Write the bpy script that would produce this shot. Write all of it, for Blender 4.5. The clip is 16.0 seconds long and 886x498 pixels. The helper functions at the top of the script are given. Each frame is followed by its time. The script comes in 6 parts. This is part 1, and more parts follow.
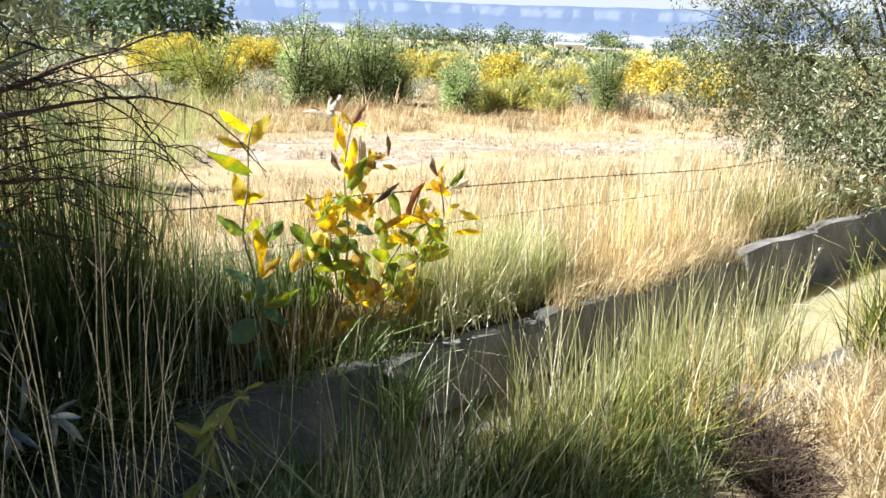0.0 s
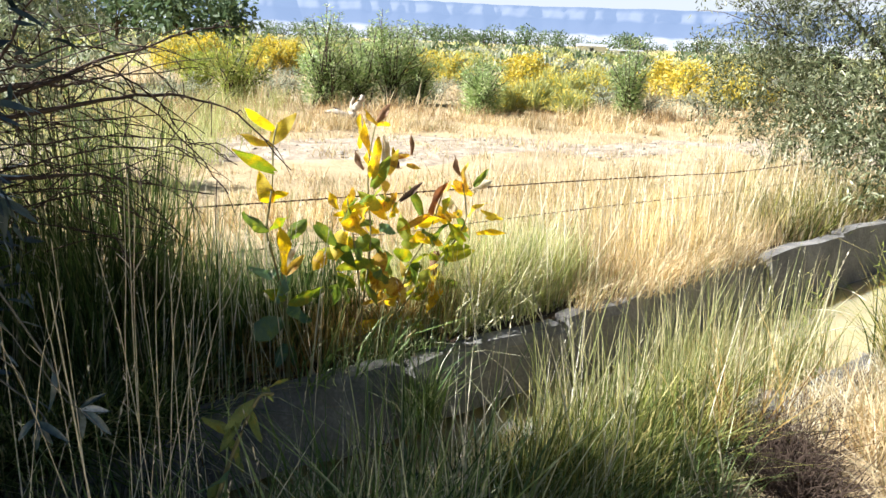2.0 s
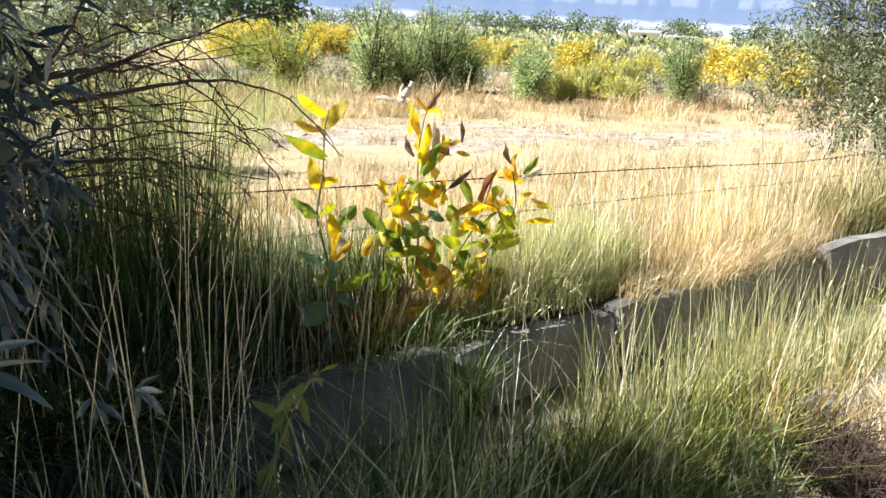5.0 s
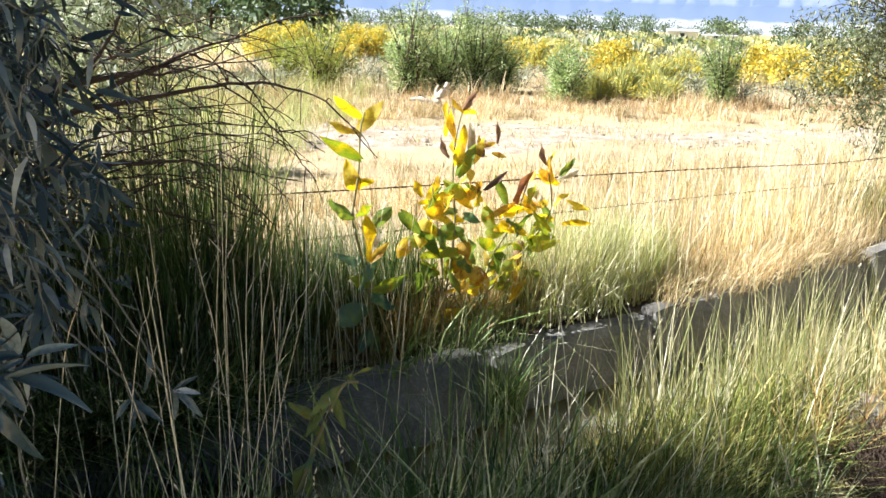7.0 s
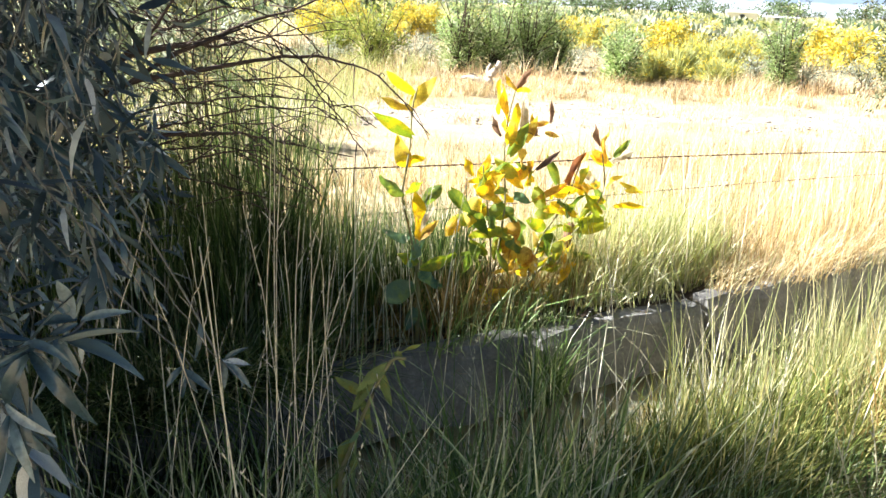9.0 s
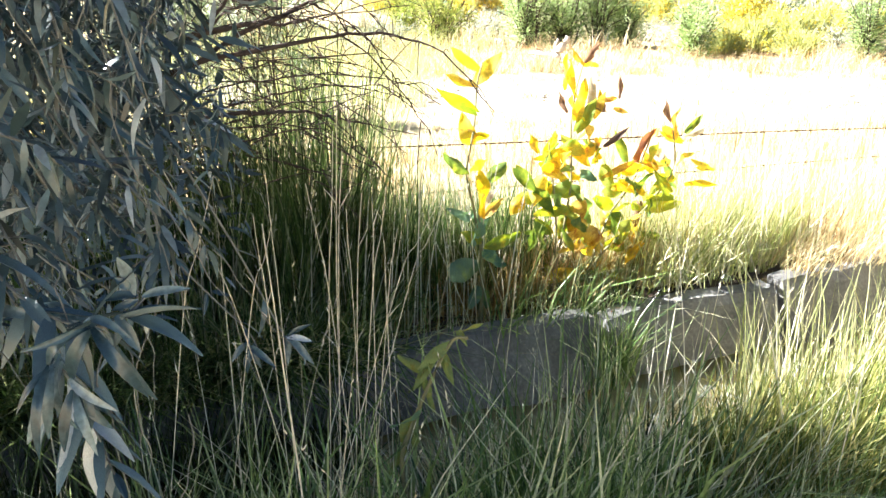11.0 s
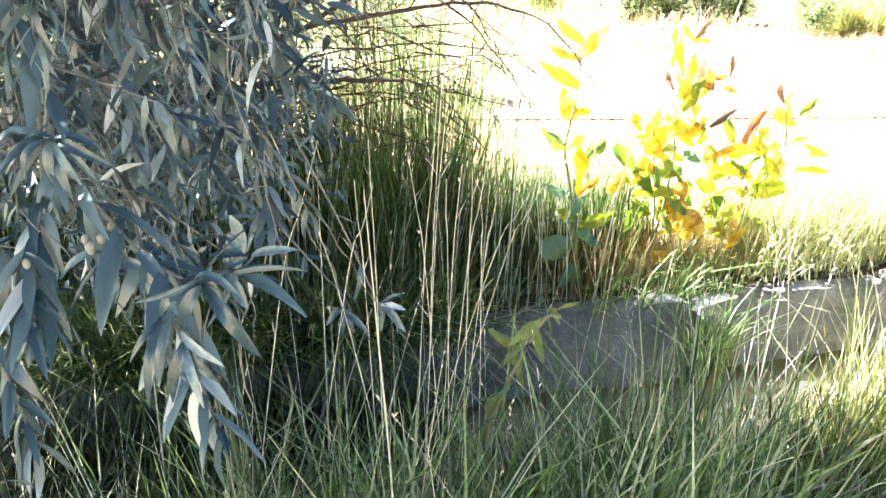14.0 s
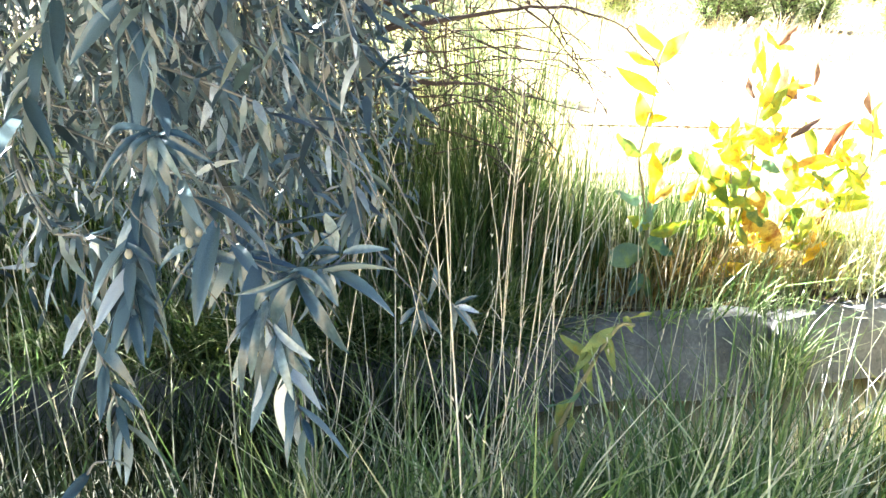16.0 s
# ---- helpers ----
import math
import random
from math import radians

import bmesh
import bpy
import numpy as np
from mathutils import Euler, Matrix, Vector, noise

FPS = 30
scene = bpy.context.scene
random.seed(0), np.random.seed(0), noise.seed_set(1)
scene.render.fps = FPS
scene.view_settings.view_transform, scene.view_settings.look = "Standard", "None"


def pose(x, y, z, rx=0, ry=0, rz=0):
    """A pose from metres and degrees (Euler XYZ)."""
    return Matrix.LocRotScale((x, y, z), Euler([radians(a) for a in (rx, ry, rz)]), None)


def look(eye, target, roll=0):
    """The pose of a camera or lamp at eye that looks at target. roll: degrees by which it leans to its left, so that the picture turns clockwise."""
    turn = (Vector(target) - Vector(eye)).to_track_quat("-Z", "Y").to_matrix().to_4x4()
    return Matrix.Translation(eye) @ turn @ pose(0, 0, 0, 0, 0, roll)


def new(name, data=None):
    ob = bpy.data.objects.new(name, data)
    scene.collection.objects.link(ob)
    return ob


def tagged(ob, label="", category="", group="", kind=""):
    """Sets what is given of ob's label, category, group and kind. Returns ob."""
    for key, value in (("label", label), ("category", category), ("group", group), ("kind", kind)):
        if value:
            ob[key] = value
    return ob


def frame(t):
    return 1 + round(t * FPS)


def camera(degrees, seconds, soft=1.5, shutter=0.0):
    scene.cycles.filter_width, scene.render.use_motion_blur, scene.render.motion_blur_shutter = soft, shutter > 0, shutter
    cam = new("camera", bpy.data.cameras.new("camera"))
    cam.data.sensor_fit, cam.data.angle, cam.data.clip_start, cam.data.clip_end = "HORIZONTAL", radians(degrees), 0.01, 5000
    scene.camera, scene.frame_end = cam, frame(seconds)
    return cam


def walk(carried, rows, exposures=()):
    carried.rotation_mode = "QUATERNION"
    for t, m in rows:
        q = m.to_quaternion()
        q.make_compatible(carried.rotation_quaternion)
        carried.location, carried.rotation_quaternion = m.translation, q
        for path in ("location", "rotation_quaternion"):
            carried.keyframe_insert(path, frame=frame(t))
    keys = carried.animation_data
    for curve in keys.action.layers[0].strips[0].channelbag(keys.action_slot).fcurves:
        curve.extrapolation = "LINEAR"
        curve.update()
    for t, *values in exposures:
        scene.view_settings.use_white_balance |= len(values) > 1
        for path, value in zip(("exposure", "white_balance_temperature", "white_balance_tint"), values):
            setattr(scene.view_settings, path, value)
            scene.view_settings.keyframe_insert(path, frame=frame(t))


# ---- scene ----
cam = camera(58.99, 16.0, soft=1.5)
# seconds, eye x y z, pitch, yaw, roll in degrees
PATH = [
    (0.0, 0.027, -0.034, 1.456, -14.87, -7.55, 2.12),
    (0.5, 0.023, -0.030, 1.457, -14.60, -7.54, 2.07),
    (1.0, 0.018, -0.027, 1.458, -14.44, -7.20, 2.00),
    (1.5, 0.017, -0.031, 1.454, -14.84, -6.71, 2.30),
    (2.0, 0.012, -0.030, 1.451, -14.87, -6.11, 2.42),
    (2.5, 0.007, -0.026, 1.451, -15.12, -6.17, 2.30),
    (3.0, 0.001, -0.020, 1.449, -15.24, -5.91, 2.45),
    (3.5, 0.003, -0.016, 1.449, -15.25, -5.56, 2.39),
    (4.0, 0.002, -0.014, 1.447, -15.60, -4.50, 2.42),
    (6.5, 0.005, -0.008, 1.450, -16.06, -0.72, 1.90),
    (7.0, -0.000, 0.000, 1.450, -15.99, -0.00, 1.85),
    (7.5, -0.009, 0.009, 1.446, -16.37, 0.98, 2.33),
    (8.0, -0.013, 0.013, 1.442, -16.79, 1.83, 2.53),
    (10.5, -0.009, 0.042, 1.433, -18.90, 6.94, 1.69),
    (11.0, -0.007, 0.046, 1.431, -19.33, 8.47, 1.21),
    (11.5, -0.005, 0.052, 1.429, -19.74, 9.67, 0.93),
    (12.0, -0.008, 0.053, 1.426, -20.32, 11.33, 0.99),
    (12.5, -0.014, 0.052, 1.426, -20.63, 12.77, 1.13),
    (13.0, -0.021, 0.057, 1.422, -21.18, 13.61, 1.47),
    (13.5, -0.027, 0.059, 1.420, -21.46, 14.27, 1.80),
    (14.0, -0.031, 0.059, 1.421, -21.37, 15.20, 1.86),
    (14.5, -0.031, 0.059, 1.419, -21.65, 15.83, 1.80),
    (15.0, -0.033, 0.053, 1.421, -21.55, 17.37, 1.73),
    (15.5, -0.042, 0.050, 1.422, -21.36, 18.93, 1.71),
    (16.0, -0.055, 0.046, 1.422, -21.31, 20.08, 2.00),
]
EXPOSURES = [(0.0, 1.50, 5950, 10), (4.0, 1.50, 5950, 10), (6.5, 1.61, 5920, 10), (8.0, 1.88, 5900, 10), (10.5, 2.62, 5850, 10), (12.5, 3.40, 5700, 10), (16.0, 3.9, 5680, 10)]
walk(cam, [(t, pose(x, y, z, 90 + pitch, 0, yaw) @ pose(0, 0, 0, 0, 0, roll)) for t, x, y, z, pitch, yaw, roll in PATH],
     exposures=EXPOSURES)

# ---- light ----
SUN_AZIMUTH, SUN_HEIGHT = 92.0, 42.0     # degrees to the left of +y, and above the horizon
world = bpy.data.worlds.new("world")
scene.world = world
world.use_nodes = True
wn = world.node_tree.nodes
sky = wn.new("ShaderNodeTexSky")
sky.sky_type, sky.sun_disc = "NISHITA", False
sky.sun_elevation, sky.sun_rotation = radians(SUN_HEIGHT), radians(360 - SUN_AZIMUTH)
sky.air_density, sky.dust_density = 1.0, 1.0
wn["Background"].inputs["Strength"].default_value = 0.019
world.node_tree.links.new(sky.outputs["Color"], wn["Background"].inputs["Color"])
sun_data = bpy.data.lights.new("sun", "SUN")
sun_data.energy, sun_data.angle, sun_data.color = 5.0, radians(0.6), (1.0, 0.95, 0.86)
sun = new("sun", sun_data)
to_sun = Vector((-math.sin(radians(SUN_AZIMUTH)) * math.cos(radians(SUN_HEIGHT)),
                 math.cos(radians(SUN_AZIMUTH)) * math.cos(radians(SUN_HEIGHT)), math.sin(radians(SUN_HEIGHT))))
sun.matrix_world = look(to_sun * 30, (0, 0, 0))

# ---- directions of the place: s along the ditch, n across it ----
ALONG, ACROSS = Vector((0.833, 0.553, 0)), Vector((-0.553, 0.833, 0))
AXES = np.array([ALONG[:], ACROSS[:], (0, 0, 1)])


def place(s, n, z=0.0):
    return ALONG * s + ACROSS * n + Vector((0, 0, z))


def places(s, n, z):
    return np.stack([s, n, z], -1) @ AXES


# ---- materials ----
def shader(name):
    m = bpy.data.materials.new(name)
    m.use_nodes = True
    nodes, links = m.node_tree.nodes, m.node_tree.links
    return m, nodes, links, nodes["Principled BSDF"], nodes["Material Output"]


def ramp_node(nodes, stops):
    r = nodes.new("ShaderNodeValToRGB")
    els = r.color_ramp.elements
    while len(els) < len(stops):
        els.new(0.5)
    for e, (at, col) in zip(els, stops):
        e.position, e.color = at, (*col, 1)
    return r


def noise_node(nodes, links, scale, detail=4.0, rough=0.6, coords=None):
    t = nodes.new("ShaderNodeTexNoise")
    t.inputs["Scale"].default_value, t.inputs["Detail"].default_value, t.inputs["Roughness"].default_value = scale, detail, rough
    if coords is not None:
        links.new(coords, t.inputs["Vector"])
    return t


def foliage(name, stops, through_light=0.45, gloss=0.25, rough=0.5, single=False, grain=60.0, glow=1.3, wither=None, patch=0.0):
    """Leaf or blade: coloured piece by piece, with grain along it, part of the light passing through."""
    m, nodes, links, bsdf, out = shader(name)
    geo = nodes.new("ShaderNodeObjectInfo" if single else "ShaderNodeNewGeometry")
    r = ramp_node(nodes, stops)
    links.new(geo.outputs["Random" if single else "Random Per Island"], r.inputs["Fac"])
    co = nodes.new("ShaderNodeTexCoord")
    t = noise_node(nodes, links, grain, 3.0, 0.6, co.outputs["Object"])
    mul = nodes.new("ShaderNodeHueSaturation")
    mp = nodes.new("ShaderNodeMapRange")
    mp.inputs["From Min"].default_value, mp.inputs["From Max"].default_value = 0.3, 0.7
    mp.inputs["To Min"].default_value, mp.inputs["To Max"].default_value = 0.7, 1.3
    links.new(t.outputs["Fac"], mp.inputs["Value"])
    links.new(mp.outputs["Result"], mul.inputs["Value"])
    links.new(r.outputs["Color"], mul.inputs["Color"])
    if patch:
        wide = noise_node(nodes, links, patch, 3.0, 0.55, co.outputs["Object"])
        wm = nodes.new("ShaderNodeMapRange")
        wm.inputs["From Min"].default_value, wm.inputs["From Max"].default_value = 0.36, 0.64
        wm.inputs["To Min"].default_value, wm.inputs["To Max"].default_value = 0.72, 1.3
        links.new(wide.outputs["Fac"], wm.inputs["Value"])
        both = nodes.new("ShaderNodeMath")
        both.operation = "MULTIPLY"
        links.new(mp.outputs["Result"], both.inputs[0])
        links.new(wm.outputs["Result"], both.inputs[1])
        links.new(both.outputs["Value"], mul.inputs["Value"])
    if wither:
        patch = noise_node(nodes, links, 3.2, 4.0, 0.7, co.outputs["Object"])
        pm = nodes.new("ShaderNodeMapRange")
        pm.inputs["From Min"].default_value, pm.inputs["From Max"].default_value = 0.50, 0.66
        links.new(patch.outputs["Fac"], pm.inputs["Value"])
        blend = nodes.new("ShaderNodeMix")
        blend.data_type = "RGBA"
        blend.inputs[7].default_value = (*wither, 1)
        links.new(pm.outputs["Result"], blend.inputs["Factor"])
        links.new(r.outputs["Color"], blend.inputs[6])
        links.new(blend.outputs[2], mul.inputs["Color"])
    links.new(mul.outputs["Color"], bsdf.inputs["Base Color"])
    bsdf.inputs["Roughness"].default_value = rough
    bsdf.inputs["Specular IOR Level"].default_value = gloss
    tr = nodes.new("ShaderNodeBsdfTranslucent")
    warm = nodes.new("ShaderNodeHueSaturation")
    warm.inputs["Saturation"].default_value, warm.inputs["Value"].default_value = 1.15, glow
    links.new(mul.outputs["Color"], warm.inputs["Color"])
    links.new(warm.outputs["Color"], tr.inputs["Color"])
    mix = nodes.new("ShaderNodeMixShader")
    mix.inputs["Fac"].default_value = through_light
    links.new(bsdf.outputs["BSDF"], mix.inputs[1])
    links.new(tr.outputs["BSDF"], mix.inputs[2])
    links.new(mix.outputs["Shader"], out.inputs["Surface"])
    return m


def solid(name, stops, scale=6.0, fine=90.0, rough=0.85, bump=0.4, depth=0.01, metal=0.0, spec=0.3):
    """Stone, earth, bark, metal: two scales of stain and grain, with fine relief."""
    m, nodes, links, bsdf, out = shader(name)
    co = nodes.new("ShaderNodeTexCoord")
    big = noise_node(nodes, links, scale, 5.0, 0.65, co.outputs["Object"])
    small = noise_node(nodes, links, fine, 4.0, 0.7, co.outputs["Object"])
    mix = nodes.new("ShaderNodeMix")
    mix.inputs["Factor"].default_value = 0.4
    links.new(big.outputs["Fac"], mix.inputs["A"])
    links.new(small.outputs["Fac"], mix.inputs["B"])
    r = ramp_node(nodes, stops)
    links.new(mix.outputs["Result"], r.inputs["Fac"])
    links.new(r.outputs["Color"], bsdf.inputs["Base Color"])
    bsdf.inputs["Roughness"].default_value, bsdf.inputs["Metallic"].default_value = rough, metal
    bsdf.inputs["Specular IOR Level"].default_value = spec
    b = nodes.new("ShaderNodeBump")
    b.inputs["Strength"].default_value, b.inputs["Distance"].default_value = bump, depth
    links.new(mix.outputs["Result"], b.inputs["Height"])
    links.new(b.outputs["Normal"], bsdf.inputs["Normal"])
    return m


GREEN_GRASS = foliage("green_grass", [(0.0, (0.024, 0.04, 0.007)), (0.4, (0.11, 0.14, 0.024)), (0.75, (0.26, 0.26, 0.065)), (1.0, (0.58, 0.49, 0.20))], 0.22, patch=4.5)
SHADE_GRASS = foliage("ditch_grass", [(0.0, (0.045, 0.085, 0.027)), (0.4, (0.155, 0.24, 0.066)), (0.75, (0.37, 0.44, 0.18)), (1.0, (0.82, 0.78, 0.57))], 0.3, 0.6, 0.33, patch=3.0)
RUSH = foliage("rush_green", [(0.0, (0.03, 0.052, 0.016)), (0.45, (0.095, 0.145, 0.042)), (0.8, (0.21, 0.25, 0.09)), (1.0, (0.50, 0.47, 0.27))], 0.38, patch=2.5)
BANK_GREEN = foliage("bank_grass", [(0.0, (0.22, 0.26, 0.09)), (0.4, (0.44, 0.46, 0.20)), (0.75, (0.66, 0.62, 0.39)), (1.0, (0.84, 0.78, 0.60))], 0.42, patch=3.0)
GOLD_GRASS = foliage("gold_grass", [(0.0, (0.46, 0.36, 0.16)), (0.6, (0.66, 0.55, 0.30)), (1.0, (0.80, 0.71, 0.46))], 0.38, patch=1.4)
SHOOTS = foliage("grass_shoots", [(0.0, (0.14, 0.17, 0.055)), (0.4, (0.33, 0.34, 0.15)), (0.75, (0.55, 0.50, 0.27)), (1.0, (0.80, 0.72, 0.50))], 0.4)
# shaded copy of the rush green: the shade is put into the colour
RUSH_SHADED = foliage("rush_shaded", [(0.0, (0.018, 0.03, 0.011)), (0.6, (0.045, 0.065, 0.022)), (1.0, (0.10, 0.11, 0.045))], 0.2)
STRAW = foliage("straw", [(0.0, (0.30, 0.21, 0.095)), (0.3, (0.50, 0.39, 0.215)), (0.7, (0.66, 0.55, 0.35)), (0.9, (0.80, 0.71, 0.53)), (1.0, (0.27, 0.28, 0.10))], 0.35, patch=1.1)
RUSSET_STRAW = foliage("golden_straw", [(0.0, (0.24, 0.14, 0.05)), (0.5, (0.44, 0.31, 0.11)), (1.0, (0.62, 0.50, 0.26))], 0.35)
PALE_STALK = foliage("pale_stalk", [(0.0, (0.62, 0.55, 0.38)), (1.0, (0.90, 0.85, 0.70))], 0.25)
RUSSET = foliage("russet_grass", [(0.0, (0.26, 0.16, 0.085)), (0.6, (0.42, 0.29, 0.15)), (1.0, (0.56, 0.44, 0.25))], 0.35, patch=0.9)
# ramp ends paint dark gaps and blue-white glints among the near leaves
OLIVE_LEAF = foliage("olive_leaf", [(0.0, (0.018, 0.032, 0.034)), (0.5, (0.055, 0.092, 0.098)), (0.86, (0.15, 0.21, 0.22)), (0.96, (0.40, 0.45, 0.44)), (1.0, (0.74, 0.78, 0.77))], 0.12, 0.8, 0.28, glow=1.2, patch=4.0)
OLIVE_LEAF_SINGLE = foliage("olive_leaf_near", [(0.0, (0.035, 0.07, 0.085)), (0.55, (0.085, 0.14, 0.155)), (0.88, (0.20, 0.275, 0.28)), (1.0, (0.72, 0.76, 0.75))], 0.2, 0.9, 0.26, single=True, grain=120, glow=1.2)
# sunlit copy of the olive leaf: sun speckle and shade sit in the ramp
OLIVE_SUNNY = foliage("olive_leaf_sunny", [(0.0, (0.04, 0.05, 0.02)), (0.5, (0.11, 0.13, 0.062)), (0.85, (0.26, 0.28, 0.16)), (1.0, (0.62, 0.63, 0.46))], 0.22, 0.25, 0.45, patch=1.6)
OLIVE_UNDER = foliage("olive_leaf_under", [(0.0, (0.085, 0.125, 0.13)), (0.6, (0.155, 0.21, 0.22)), (0.92, (0.28, 0.335, 0.335)), (1.0, (0.68, 0.72, 0.71))], 0.2, 0.4, 0.4, single=True, grain=140, glow=1.15)
# brighter lit copy, with full sun put into the leaf colour
OLIVE_LIT = foliage("olive_leaf_lit", [(0.0, (0.17, 0.21, 0.11)), (0.5, (0.28, 0.32, 0.20)), (1.0, (0.54, 0.56, 0.46))], 0.45, 0.35, 0.45)
WILLOW_LEAF = foliage("willow_leaf", [(0.0, (0.16, 0.23, 0.08)), (0.5, (0.30, 0.38, 0.16)), (0.85, (0.45, 0.51, 0.27)), (1.0, (0.64, 0.66, 0.46))], 0.5, patch=2.0)
LIME_LEAF = foliage("lime_leaf", [(0.0, (0.20, 0.25, 0.06)), (0.6, (0.32, 0.36, 0.10)), (1.0, (0.48, 0.46, 0.17))], 0.45)
SAGE_LEAF = foliage("sage_leaf", [(0.0, (0.26, 0.29, 0.20)), (1.0, (0.46, 0.47, 0.36))], 0.25)
BRUSH_GREEN = foliage("rabbitbrush_green", [(0.0, (0.32, 0.35, 0.13)), (1.0, (0.54, 0.53, 0.26))], 0.4)
BRUSH_BLOOM = foliage("rabbitbrush_bloom", [(0.0, (0.45, 0.38, 0.07)), (0.5, (0.66, 0.52, 0.08)), (1.0, (0.74, 0.64, 0.22))], 0.38)
FAR_LEAF = foliage("far_leaf", [(0.0, (0.07, 0.11, 0.055)), (1.0, (0.17, 0.22, 0.12))], 0.25, grain=2)
BARK = solid("bark", [(0.2, (0.035, 0.026, 0.02)), (0.55, (0.09, 0.065, 0.05)), (0.9, (0.18, 0.14, 0.11))], 18, 120, 0.95, 0.8, 0.01)
TWIG_BARK = solid("twig_bark", [(0.2, (0.04, 0.028, 0.022)), (0.8, (0.12, 0.085, 0.065))], 30, 200, 0.9, 0.5, 0.004)
PALE_TWIG = solid("olive_twig", [(0.2, (0.10, 0.10, 0.085)), (0.8, (0.30, 0.30, 0.26))], 30, 200, 0.8, 0.4, 0.003)
STEM = solid("milkweed_stem", [(0.2, (0.20, 0.20, 0.08)), (0.8, (0.38, 0.32, 0.16))], 14, 90, 0.7, 0.3, 0.003)
FRUIT = solid("olive_fruit", [(0.2, (0.18, 0.19, 0.14)), (0.8, (0.34, 0.34, 0.27))], 60, 300, 0.5, 0.2, 0.002)
CONCRETE = solid("concrete", [(0.32, (0.068, 0.065, 0.062)), (0.45, (0.175, 0.168, 0.16)), (0.58, (0.28, 0.268, 0.255)), (0.75, (0.50, 0.48, 0.455))], 2.6, 60, 0.92, 0.5, 0.012)
STONE = solid("pale_stone", [(0.2, (0.22, 0.19, 0.155)), (0.8, (0.48, 0.43, 0.36))], 12, 120, 0.9, 0.6, 0.01)
WOOD_GREY = solid("weathered_wood", [(0.2, (0.30, 0.25, 0.20)), (0.8, (0.62, 0.56, 0.48))], 16, 120, 0.9, 0.6, 0.01)
WIRE = solid("rusty_wire", [(0.2, (0.07, 0.04, 0.025)), (0.8, (0.19, 0.12, 0.08))], 40, 300, 0.8, 0.3, 0.002, 0.4)
WHITE_WALL = solid("white_wall", [(0.2, (0.68, 0.67, 0.64)), (0.8, (0.82, 0.81, 0.79))], 0.4, 6, 0.8, 0.1, 0.01)
GREY_ROOF = solid("grey_roof", [(0.2, (0.26, 0.27, 0.28)), (0.8, (0.40, 0.40, 0.41))], 0.6, 8, 0.7, 0.1, 0.01)
DARK_PANE = solid("dark_pane", [(0.2, (0.03, 0.035, 0.04)), (0.8, (0.07, 0.075, 0.08))], 1, 8, 0.2, 0.05, 0.01)
LITTER = solid("dead_brush", [(0.2, (0.03, 0.02, 0.015)), (0.8, (0.11, 0.075, 0.055))], 20, 90, 0.95, 0.5, 0.01)
MILK = {
    "y": foliage("milkweed_yellow", [(0.0, (0.72, 0.47, 0.035)), (0.6, (0.84, 0.62, 0.07)), (1.0, (0.76, 0.62, 0.13))], 0.6, 0.3, 0.5, True, 45, wither=(0.55, 0.36, 0.10)),
    "l": foliage("milkweed_lime", [(0.0, (0.24, 0.32, 0.05)), (1.0, (0.42, 0.44, 0.07))], 0.5, 0.3, 0.5, True, 45, wither=(0.52, 0.42, 0.06)),
    "g": foliage("milkweed_green", [(0.0, (0.11, 0.17, 0.035)), (1.0, (0.22, 0.29, 0.07))], 0.45, 0.35, 0.45, True, 45, wither=(0.30, 0.33, 0.06)),
    "o": foliage("milkweed_orange", [(0.0, (0.60, 0.38, 0.08)), (1.0, (0.70, 0.52, 0.14))], 0.45, 0.3, 0.55, True, 45, wither=(0.36, 0.17, 0.05)),
    "r": foliage("milkweed_russet", [(0.0, (0.36, 0.15, 0.06)), (1.0, (0.46, 0.22, 0.08))], 0.4, 0.2, 0.6, True, 45, wither=(0.24, 0.11, 0.06)),
    "b": foliage("milkweed_brown", [(0.0, (0.26, 0.16, 0.10)), (1.0, (0.38, 0.25, 0.17))], 0.3, 0.2, 0.7, True, 45, wither=(0.20, 0.12, 0.08)),
    "d": foliage("milkweed_dark", [(0.0, (0.10, 0.07, 0.055)), (1.0, (0.15, 0.10, 0.08))], 0.2, 0.2, 0.7, True, 45),
    "c": foliage("milkweed_cream", [(0.0, (0.62, 0.55, 0.42)), (1.0, (0.74, 0.68, 0.54))], 0.4, 0.3, 0.5, True, 45, wither=(0.50, 0.38, 0.24)),
    "s": foliage("milkweed_limp", [(0.0, (0.13, 0.18, 0.05)), (1.0, (0.26, 0.31, 0.10))], 0.3, 0.3, 0.5, True, 45, wither=(0.30, 0.28, 0.07)),
    "p": foliage("milkweed_glaucous", [(0.0, (0.11, 0.20, 0.11)), (1.0, (0.24, 0.35, 0.22))], 0.35, 0.4, 0.4, True, 45, wither=(0.26, 0.36, 0.12)),
}


